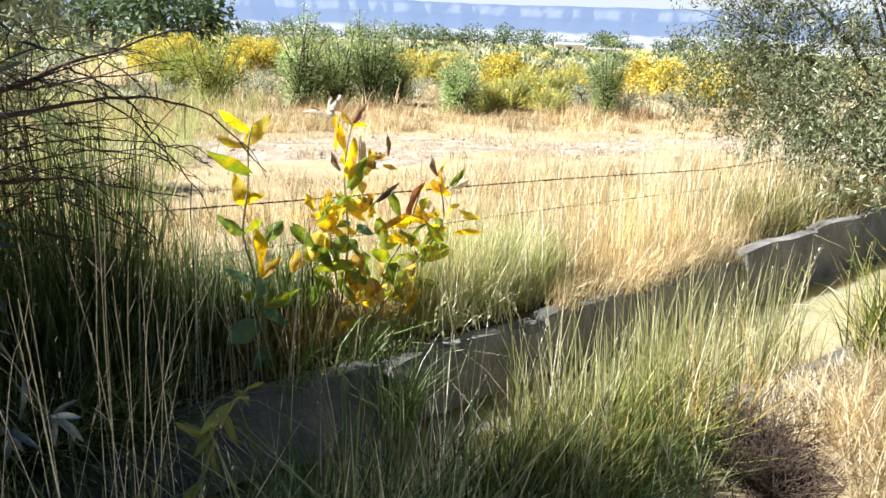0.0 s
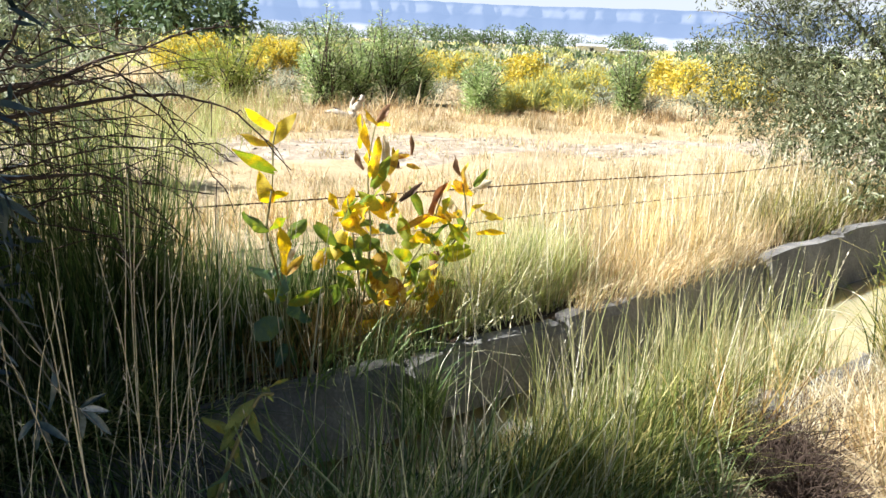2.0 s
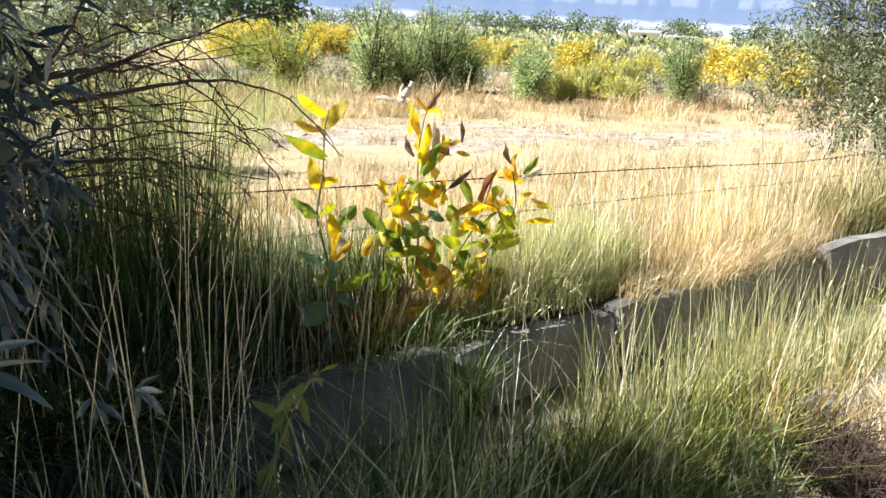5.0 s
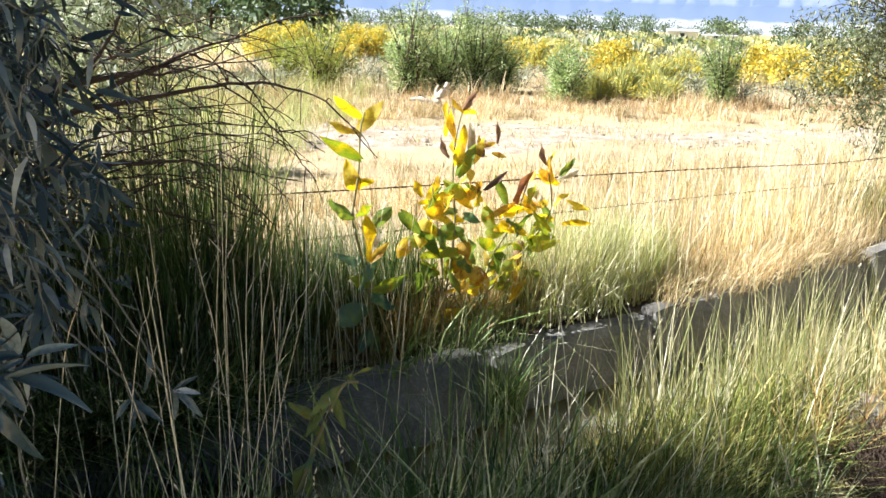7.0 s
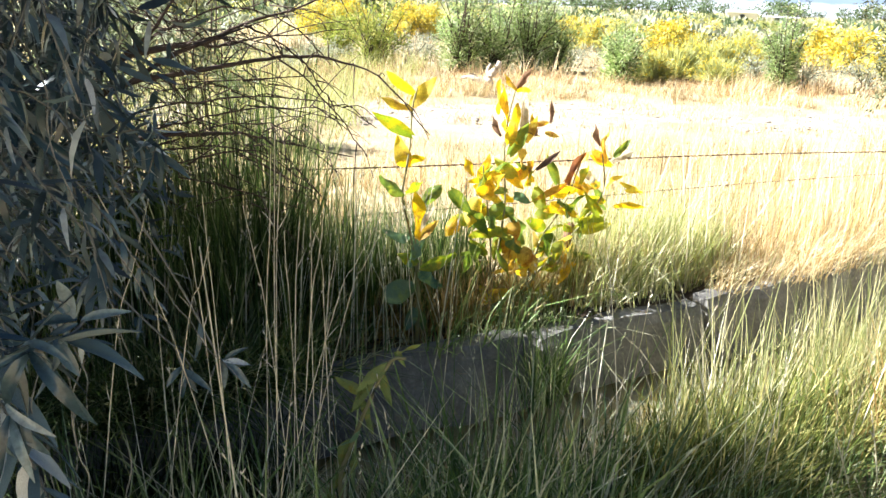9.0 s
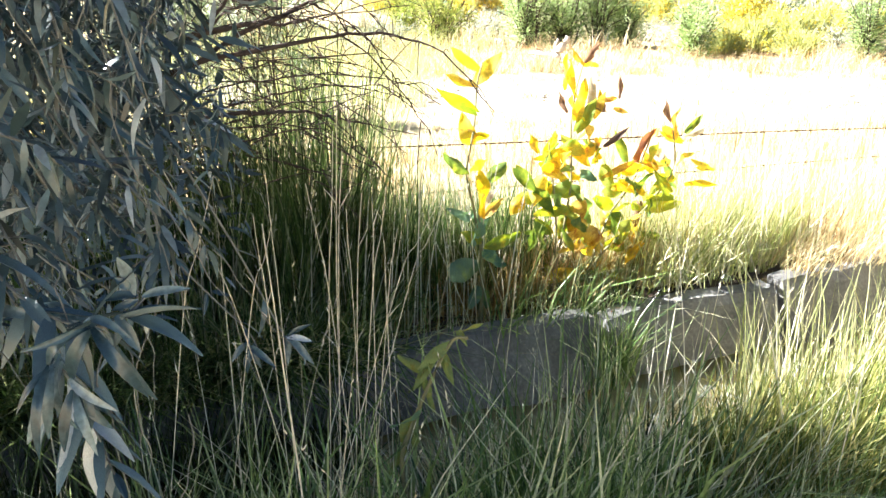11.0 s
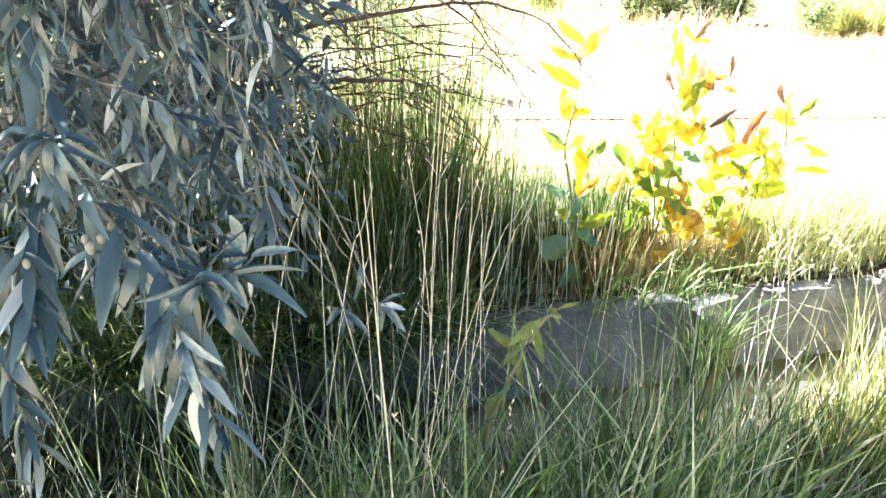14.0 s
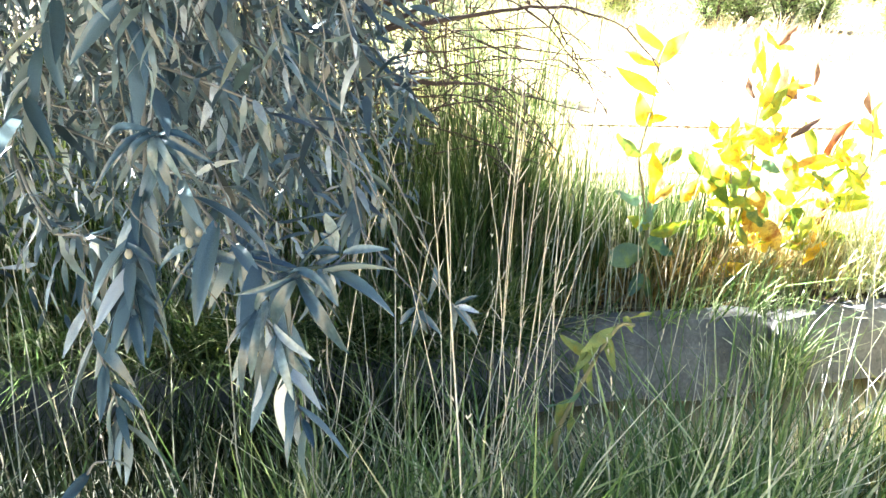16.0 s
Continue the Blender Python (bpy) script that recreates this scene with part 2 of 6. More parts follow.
def ground_material():
    """Dry earth with straw litter; a stony track crosses it; the far fields go green and tan in patches."""
    m, nodes, links, bsdf, out = shader("dry_ground")
    co = nodes.new("ShaderNodeTexCoord")
    big = noise_node(nodes, links, 0.7, 6.0, 0.65, co.outputs["Object"])
    small = noise_node(nodes, links, 28.0, 5.0, 0.75, co.outputs["Object"])
    field = noise_node(nodes, links, 0.02, 4.0, 0.6, co.outputs["Object"])
    earth = ramp_node(nodes, [(0.3, (0.22, 0.165, 0.10)), (0.5, (0.46, 0.36, 0.22)), (0.7, (0.64, 0.54, 0.37))])
    mix = nodes.new("ShaderNodeMix")
    mix.inputs["Factor"].default_value = 0.5
    links.new(big.outputs["Fac"], mix.inputs["A"])
    links.new(small.outputs["Fac"], mix.inputs["B"])
    links.new(mix.outputs["Result"], earth.inputs["Fac"])
    fields = ramp_node(nodes, [(0.35, (0.30, 0.31, 0.13)), (0.5, (0.50, 0.40, 0.19)), (0.65, (0.58, 0.47, 0.28))])
    links.new(field.outputs["Fac"], fields.inputs["Fac"])
    apart = nodes.new("ShaderNodeVectorMath")
    apart.operation = "LENGTH"
    links.new(co.outputs["Object"], apart.inputs[0])
    far = nodes.new("ShaderNodeMapRange")
    far.inputs["From Min"].default_value, far.inputs["From Max"].default_value = 25, 60
    links.new(apart.outputs["Value"], far.inputs["Value"])
    col = nodes.new("ShaderNodeMix")
    col.data_type = "RGBA"
    links.new(far.outputs["Result"], col.inputs["Factor"])
    links.new(earth.outputs["Color"], col.inputs[6])
    links.new(fields.outputs["Color"], col.inputs[7])
    links.new(col.outputs[2], bsdf.inputs["Base Color"])
    bsdf.inputs["Roughness"].default_value, bsdf.inputs["Specular IOR Level"].default_value = 0.95, 0.1
    b = nodes.new("ShaderNodeBump")
    b.inputs["Strength"].default_value, b.inputs["Distance"].default_value = 0.7, 0.03
    links.new(small.outputs["Fac"], b.inputs["Height"])
    links.new(b.outputs["Normal"], bsdf.inputs["Normal"])
    return m


GROUND = ground_material()
TRACK = solid("stony_track", [(0.34, (0.17, 0.135, 0.10)), (0.47, (0.33, 0.27, 0.205)), (0.64, (0.55, 0.48, 0.39))], 3.5, 13, 0.95, 0.8, 0.03, spec=0.1)


def water_material():
    m, nodes, links, bsdf, out = shader("muddy_water")
    co = nodes.new("ShaderNodeTexCoord")
    t = noise_node(nodes, links, 1.5, 3.0, 0.5, co.outputs["Object"])
    r = ramp_node(nodes, [(0.3, (0.40, 0.35, 0.20)), (0.7, (0.50, 0.44, 0.27))])
    links.new(t.outputs["Fac"], r.inputs["Fac"])
    links.new(r.outputs["Color"], bsdf.inputs["Base Color"])
    bsdf.inputs["Roughness"].default_value, bsdf.inputs["IOR"].default_value = 0.16, 1.33
    bsdf.inputs["Subsurface Weight"].default_value, bsdf.inputs["Subsurface Scale"].default_value = 1.0, 0.5
    bsdf.inputs["Subsurface Radius"].default_value = (1.0, 0.85, 0.5)
    bsdf.inputs["Specular IOR Level"].default_value = 0.3
    rip = noise_node(nodes, links, 7.0, 2.0, 0.5, co.outputs["Object"])
    b = nodes.new("ShaderNodeBump")
    b.inputs["Strength"].default_value, b.inputs["Distance"].default_value = 0.12, 0.02
    links.new(rip.outputs["Fac"], b.inputs["Height"])
    links.new(b.outputs["Normal"], bsdf.inputs["Normal"])
    return m


WATER = water_material()
SOIL = solid("damp_soil", [(0.25, (0.03, 0.022, 0.016)), (0.55, (0.085, 0.062, 0.045)), (0.85, (0.20, 0.155, 0.115))], 9, 70, 0.95, 0.9, 0.03, spec=0.15)


def mesa_material():
    """Far cliffs: pale sandstone bands over talus; kilometres of blue haze put in as glow."""
    m, nodes, links, bsdf, out = shader("mesa_rock_haze")
    co = nodes.new("ShaderNodeTexCoord")
    sep = nodes.new("ShaderNodeSeparateXYZ")
    links.new(co.outputs["Object"], sep.inputs["Vector"])
    flat = nodes.new("ShaderNodeMapping")
    flat.inputs["Scale"].default_value = (1.0, 0.35, 0.3)
    links.new(co.outputs["Object"], flat.inputs["Vector"])
    wob = noise_node(nodes, links, 0.006, 4.0, 0.6, flat.outputs["Vector"])
    add = nodes.new("ShaderNodeMath")
    add.operation = "MULTIPLY_ADD"
    add.inputs[1].default_value = 46.0
    links.new(wob.outputs["Fac"], add.inputs[0])
    links.new(sep.outputs["Z"], add.inputs[2])
    mp = nodes.new("ShaderNodeMapRange")
    mp.inputs["From Min"].default_value, mp.inputs["From Max"].default_value = 20, 240
    links.new(add.outputs["Value"], mp.inputs["Value"])
    r = ramp_node(nodes, [(0.0, (0.74, 0.66, 0.54)), (0.24, (0.70, 0.63, 0.53)), (0.31, (0.06, 0.06, 0.065)), (0.60, (0.03, 0.033, 0.04)),
                          (0.67, (0.20, 0.19, 0.175)), (0.78, (0.22, 0.21, 0.19)), (0.86, (0.05, 0.05, 0.052)), (1.0, (0.035, 0.037, 0.042))])
    links.new(mp.outputs["Result"], r.inputs["Fac"])
    links.new(r.outputs["Color"], bsdf.inputs["Base Color"])
    bsdf.inputs["Roughness"].default_value, bsdf.inputs["Specular IOR Level"].default_value = 1.0, 0.0
    # blue emission mixed over the rock imitates the distance haze
    haze_glow = nodes.new("ShaderNodeEmission")
    haze_glow.inputs["Color"].default_value, haze_glow.inputs["Strength"].default_value = (0.52, 0.68, 1.0, 1), 0.39
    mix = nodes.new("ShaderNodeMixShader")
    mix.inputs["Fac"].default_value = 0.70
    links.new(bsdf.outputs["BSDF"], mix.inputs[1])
    links.new(haze_glow.outputs["Emission"], mix.inputs[2])
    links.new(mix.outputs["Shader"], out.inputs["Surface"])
    return m


MESA = mesa_material()


def haze_material():
    """White summer haze low over the horizon, put in as a plain glow."""
    m, nodes, links, bsdf, out = shader("horizon_haze")
    haze_glow = nodes.new("ShaderNodeEmission")
    haze_glow.inputs["Color"].default_value, haze_glow.inputs["Strength"].default_value = (0.93, 0.97, 1.0, 1), 0.34
    links.new(haze_glow.outputs["Emission"], out.inputs["Surface"])
    return m


HAZE = haze_material()


# ---- builders ----
def quads(name, verts, faces, material, smooth=True):
    """A mesh from arrays of corners and four-cornered faces."""
    me = bpy.data.meshes.new(name)
    verts, faces = np.asarray(verts, np.float32), np.asarray(faces, np.int32)
    me.vertices.add(len(verts))
    me.vertices.foreach_set("co", verts.ravel())
    me.loops.add(faces.size)
    me.loops.foreach_set("vertex_index", faces.ravel())
    me.polygons.add(len(faces))
    me.polygons.foreach_set("loop_start", np.arange(0, faces.size, 4, dtype=np.int32))
    me.polygons.foreach_set("use_smooth", np.full(len(faces), smooth))
    me.update(calc_edges=True)
    me.materials.append(material)
    return me


def under(ob, parent):
    ob.parent = parent
    return ob


def thing(name, at, label, category, group="", kind=""):
    ob = new(name)
    ob.matrix_world = Matrix.Translation(at)
    ob.empty_display_size = 0.1
    return tagged(ob, label, category, group, kind)


def mesh_part(name, me, parent, label="", kind=""):
    """One mesh under a thing; the mesh is in world places, and is brought to the thing's base."""
    ob = new(name, me)
    ob.parent = parent
    root = parent
    off = Vector((0, 0, 0))
    while root is not None:
        off += root.location
        root = root.parent
    ob.location = -off
    return tagged(ob, label, kind=kind)


def part(name, bm, material, parent, label=""):
    me = bpy.data.meshes.new(name)
    bm.to_mesh(me)
    bm.free()
    me.materials.append(material)
    for p in me.polygons:
        p.use_smooth = True
    return mesh_part(name, me, parent, label)


def strips(centre, side, n_blades, stations):
    """Corners and faces of many ribbons: centre (b, k, 3), side (b, k, 3) half widths."""
    v = np.stack([centre - side, centre + side], 2).reshape(-1, 3)
    b = np.arange(n_blades)[:, None] * stations * 2
    k = np.arange(stations - 1)[None, :] * 2
    i = (b + k).ravel()
    return v, np.stack([i, i + 1, i + 3, i + 2], -1)


def blades(base, length, width, heading, lean, bend, rng, stations=4, twist=0.6):
    """Grass: ribbons that rise from base, lean towards heading and bend over."""
    nb = len(base)
    t = np.linspace(0, 1, stations)[None, :, None]
    out = np.stack([np.cos(heading), np.sin(heading), np.zeros(nb)], -1)[:, None, :]
    up = np.array([0, 0, 1.0])[None, None, :]
    L, le, be = length[:, None, None], lean[:, None, None], bend[:, None, None]
    c = base[:, None, :] + L * (out * (le * t + be * t ** 2.2) + up * (t * np.sqrt(np.clip(1 - le ** 2, 0.05, 1)) - 0.45 * be * np.abs(be) ** 0.3 * t ** 2.6 * np.sign(be)))
    a = heading + np.pi / 2 + rng.uniform(-twist, twist, nb) * 2
    sd = np.stack([np.cos(a), np.sin(a), np.zeros(nb)], -1)[:, None, :]
    prof = np.clip(1.05 - t ** 1.6, 0.06, 1.0)
    return strips(c, sd * width[:, None, None] * 0.5 * prof, nb, stations)


def leaves(base, way, up, length, width, curl, stations=4):
    """Leaves: ribbons pointed at both ends, that set out along way and curl away from up."""
    nl = len(base)
    way = way / np.linalg.norm(way, axis=1, keepdims=True)
    sd = np.cross(way, up)
    sd /= np.maximum(np.linalg.norm(sd, axis=1, keepdims=True), 1e-6)
    nr = np.cross(sd, way)
    t = np.linspace(0, 1, stations)[None, :, None]
    L = length[:, None, None]
    c = base[:, None, :] + way[:, None, :] * L * t - nr[:, None, :] * L * curl[:, None, None] * t ** 2
    prof = np.clip(np.sin(np.pi * np.linspace(0.06, 0.97, stations) ** 0.8), 0.1, 1)[None, :, None]
    return strips(c, sd[:, None, :] * width[:, None, None] * 0.5 * prof, nl, stations)


def joined(pieces):
    vs, fs, n0 = [], [], 0
    for v, f in pieces:
        vs.append(v)
        fs.append(f + n0)
        n0 += len(v)
    return np.concatenate(vs), np.concatenate(fs)


def spline(pts, n):
    """Smooth line of n places through pts."""
    p = np.array([tuple(q) for q in pts], float)
    p = np.vstack([2 * p[0] - p[1], p, 2 * p[-1] - p[-2]])
    m = len(p) - 3
    u = np.linspace(0, m - 1e-6, n)
    i, f = u.astype(int), (u % 1)[:, None]
    a, b, c, d = p[i], p[i + 1], p[i + 2], p[i + 3]
    return 0.5 * (2 * b + (c - a) * f + (2 * a - 5 * b + 4 * c - d) * f ** 2 + (3 * b - a - 3 * c + d) * f ** 3)


def tube(line, r0, r1, sides=6, knots=0.0, seed=0):
    """Tapered round rod along a line of places."""
    rng = np.random.RandomState(seed)
    line = np.asarray(line, float)
    k = len(line)
    tan = np.gradient(line, axis=0)
    tan /= np.maximum(np.linalg.norm(tan, axis=1, keepdims=True), 1e-9)
    ref = np.where(np.abs(tan[:, 2:3]) > 0.9, np.array([[1.0, 0, 0]]), np.array([[0, 0, 1.0]]))
    a = np.cross(tan, ref)
    a /= np.maximum(np.linalg.norm(a, axis=1, keepdims=True), 1e-9)
    b = np.cross(tan, a)
    r = (r0 + (r1 - r0) * np.linspace(0, 1, k)) * (1 + knots * rng.uniform(-1, 1, k))
    th = np.linspace(0, 2 * np.pi, sides, endpoint=False)
    ring = a[:, None, :] * np.cos(th)[None, :, None] + b[:, None, :] * np.sin(th)[None, :, None]
    v = (line[:, None, :] + ring * r[:, None, None]).reshape(-1, 3)
    i, j = np.meshgrid(np.arange(k - 1), np.arange(sides), indexing="ij")
    i, j = i.ravel(), j.ravel()
    j2 = (j + 1) % sides
    f = np.stack([i * sides + j, i * sides + j2, (i + 1) * sides + j2, (i + 1) * sides + j], -1)
    if sides >= 4:
        caps = [[0, 1, 2, 3]] if sides == 4 else [[0, q, q + 1, q + 2] for q in range(1, sides - 2, 2)]
        f = np.vstack([f, np.array(caps)[:, ::-1], np.array(caps) + (k - 1) * sides])
    return v, f


def stuff(name, pieces, material, label, category):
    """What nobody could count: one object."""
    ob = new(name, quads(name, *joined(pieces), material))
    return tagged(ob, label, category, kind="stuff")


# ---- ground, ditch, water, track, far country ----
NEAR_EDGE, FAR_EDGE, WATER_Z = 1.45, 2.65, -0.36


def ground_z(s, n):
    """Height of the ground: level banks with small humps, cut by the ditch, rising slightly far off."""
    s, n = np.asarray(s, float), np.asarray(n, float)
    hump = 0.018 * np.sin(s * 2.1 + 0.7 * n) + 0.014 * np.sin(n * 3.3 - s * 1.3) + 0.03 * np.sin(s * 0.45) * np.sin(n * 0.38 + 1)
    far = np.hypot(s, n)
    z = hump * np.clip(1.4 - far / 60, 0, 1) - 0.01
    z = np.where((n > NEAR_EDGE - 0.12) & (n < FAR_EDGE + 0.1), -0.75, z)
    z = np.where((n > FAR_EDGE) & (n < 3.6), z - 0.03, z)
    return np.where((n > FAR_EDGE + 0.1) & (n < 2.95), z - 0.11, z)


def make_ground():
    grow = 45 * (1.13 ** np.arange(1, 36) - 1) / 0.13 * 0.12
    s = np.concatenate([-6 - grow[::-1], np.arange(-6, 16, 0.28), 16 + grow])
    n = np.concatenate([-5 - grow[::-1], np.arange(-5, 1.2, 0.2), [1.32, 1.331, 1.6, 2.0, 2.4, 2.749, 2.76], np.arange(2.9, 20, 0.28), 20 + grow])
    S, N = np.meshgrid(s, n, indexing="ij")
    v = places(S, N, ground_z(S, N)).reshape(-1, 3)
    i, j = np.meshgrid(np.arange(len(s) - 1), np.arange(len(n) - 1), indexing="ij")
    a = (i * len(n) + j).ravel()
    f = np.stack([a, a + len(n), a + len(n) + 1, a + 1], -1)
    tagged(new("ground", quads("ground", v, f, GROUND)), "dry sandy ground with straw litter reaching the horizon", "ground", kind="structure")


make_ground()


def sheet(name, s0, s1, n0, n1, z, ds, dn, material, wave, label, category, edge=0.0):
    s, n = np.arange(s0, s1 + ds, ds), np.arange(n0, n1 + dn * 0.5, dn)
    S, N = np.meshgrid(s, n, indexing="ij")
    mid, half = (n0 + n1) / 2, (n1 - n0) / 2
    N = N + edge * (N - mid) / half * (np.sin(S * 0.9) + 0.6 * np.sin(S * 2.3 + 1)) + edge * 1.2 * np.sin(S * 0.33)
    v = places(S, N, z + wave * (np.sin(S * 5.1 + N * 2) + np.sin(N * 6.3 - S))).reshape(-1, 3)
    i, j = np.meshgrid(np.arange(len(s) - 1), np.arange(len(n) - 1), indexing="ij")
    a = (i * len(n) + j).ravel()
    f = np.stack([a, a + len(n), a + len(n) + 1, a + 1], -1)
    return tagged(new(name, quads(name, v, f, material)), label, category, kind="structure")


sheet("water", -40, 60, NEAR_EDGE - 0.1, FAR_EDGE + 0.08, WATER_Z, 0.5, 0.115, WATER, 0.0, "muddy tan irrigation water in the ditch", "water")


def bank_soil():
    """Crumbling dark soil packed behind the far wall."""
    s, n = np.arange(-3.0, 9.0, 0.05), np.linspace(2.768, 3.12, 9)
    S, N = np.meshgrid(s, n, indexing="ij")
    lump = np.sin(S * 23 + N * 31) * np.sin(S * 11 - N * 17) + 0.6 * np.sin(S * 47 + 2) * np.sin(N * 61)
    Z = -0.035 + 0.014 * lump - 0.09 * np.clip((N - 3.02) / 0.1, 0, 1) + 0.02 * np.sin(S * 3.1)
    v = places(S, N, Z).reshape(-1, 3)
    i, j = np.meshgrid(np.arange(len(s) - 1), np.arange(len(n) - 1), indexing="ij")
    a = (i * len(n) + j).ravel()
    f = np.stack([a, a + len(n), a + len(n) + 1, a + 1], -1)
    tagged(new("bank_soil", quads("bank_soil", v, f, SOIL)), "dark crumbling soil behind the concrete slabs", "soil", kind="structure")


bank_soil()


def make_track():
    """A stony farm track, running across the view beyond the field."""
    x = np.arange(-16, 30, 0.3)
    q = np.linspace(-1, 1, 15)
    X, Q = np.meshgrid(x, q, indexing="ij")
    mid = 10.9 + 0.13 * X + 0.25 * np.sin(X * 0.5)
    Y = mid + Q * (1.35 + 0.2 * np.sin(X * 1.1) + 0.12 * np.sin(X * 2.9))
    Z = 0.02 - 0.07 * np.abs(Q) ** 3 + 0.008 * np.sin(X * 4 + Y * 3)
    v = np.stack([X, Y, Z], -1).reshape(-1, 3)
    i, j = np.meshgrid(np.arange(len(x) - 1), np.arange(len(q) - 1), indexing="ij")
    a = (i * len(q) + j).ravel()
    f = np.stack([a, a + len(q), a + len(q) + 1, a + 1], -1)
    tagged(new("dirt_track", quads("dirt_track", v, f, TRACK)), "pale stony dirt track between strips of dry grass", "track", kind="structure")


make_track()


def slab_mesh(length, top, depth, thick, lean, seed):
    """A worn concrete slab: its top edge uneven, face leaning back into the ditch side."""
    bm = bmesh.new()
    nx, nz = max(4, int(length / 0.12)), 6
    noise.seed_set(seed)
    def p(i, k, back):
        x = length * i / nx
        z = top - depth * k / nz
        w = noise.noise(Vector((x * 2.2 + seed * 7.1, z * 2.5, seed)))
        w2 = noise.noise(Vector((x * 9 + seed * 3.3, z * 9, 4)))
        chip = noise.noise(Vector((x * 3.1 + seed * 5.7, 8.0, seed)))
        zz = z + (0.012 * w + 0.012 * w2 - 0.05 * max(0.0, chip - 0.25) if k == 0 else 0.03 * w + 0.02 * chip if k == nz else 0)
        if k == 0 and i in (0, nx):
            zz -= 0.012
        y = -lean * (k / nz) + 0.02 * w + 0.008 * w2
        return Vector((x, y + (thick + lean * k / nz if back else (0.012 if k == 0 else 0)), zz))
    rows_f = [[bm.verts.new(p(i, k, False)) for k in range(nz + 1)] for i in range(nx + 1)]
    rows_b = [[bm.verts.new(p(i, k, True)) for k in range(nz + 1)] for i in range(nx + 1)]
    for i in range(nx):
        for k in range(nz):
            bm.faces.new((rows_f[i][k], rows_f[i][k + 1], rows_f[i + 1][k + 1], rows_f[i + 1][k]))
            bm.faces.new((rows_b[i][k], rows_b[i + 1][k], rows_b[i + 1][k + 1], rows_b[i][k + 1]))
        bm.faces.new((rows_f[i][0], rows_f[i + 1][0], rows_b[i + 1][0], rows_b[i][0]))
        bm.faces.new((rows_f[i][nz], rows_b[i][nz], rows_b[i + 1][nz], rows_f[i + 1][nz]))
    for i in (0, nx):
        for k in range(nz):
            loop = (rows_f[i][k], rows_b[i][k], rows_b[i][k + 1], rows_f[i][k + 1])
            bm.faces.new(loop if i == 0 else loop[::-1])
    me = bpy.data.meshes.new("slab")
    bm.to_mesh(me)
    bm.free()
    me.materials.append(CONCRETE)
    for q in me.polygons:
        q.use_smooth = False
    return me


def ditch_wall(name, edges, n, side, label):
    root = new(name)
    tagged(root, label, "ditch wall", kind="structure")
    turn = math.degrees(math.atan2(ALONG.y, ALONG.x))
    for k, (s0, s1, top, push, *deep) in enumerate(edges):
        me = slab_mesh(s1 - s0 - 0.025, top, deep[0] if deep else 0.62, 0.11, 0.09, k + (20 if side < 0 else 1))
        ob = new("concrete_slab", me)
        ob.parent = root
        at = place(s0 if side > 0 else s1 - 0.025, n + push)
        ob.matrix_world = Matrix.Translation(at) @ pose(0, 0, 0, 0, 0, turn + (0 if side > 0 else 180))
    return root


ditch_wall("wall_far", [(-6.2, -4.4, 0.0, 0.03), (-4.4, -2.6, -0.02, 0), (-2.6, -0.5, 0.0, 0.02), (-0.5, 2.03, 0.01, 0.006, 0.31),
                        (2.07, 3.12, -0.012, 0.0, 0.28), (3.16, 4.28, 0.008, 0.01, 0.33), (4.33, 5.3, 0.04, 0.05), (5.3, 6.5, 0.06, 0.0), (6.5, 8.0, 0.075, 0.03),
                        (8.0, 9.8, 0.01, 0.0), (9.8, 12.0, 0.0, 0.02), (12.0, 14.5, 0.01, 0.0)], FAR_EDGE, 1,
           "weathered grey concrete slabs lining the far side of the ditch")
ditch_wall("wall_near", [(-6.0, -4.0, -0.03, 0), (-4.0, -2.1, -0.02, 0.02), (-2.1, -0.3, -0.03, 0), (-0.3, 1.6, -0.03, -0.02), (1.6, 2.96, -0.02, 0.0),
                         (3.0, 4.2, 0.018, 0.0), (4.3, 5.6, -0.01, 0.03), (5.6, 7.2, 0.0, 0), (7.2, 9.5, 0.0, 0.02), (9.5, 12, 0.0, 0)], NEAR_EDGE, -1,
           "broken sunlit concrete lip along the near side of the ditch")


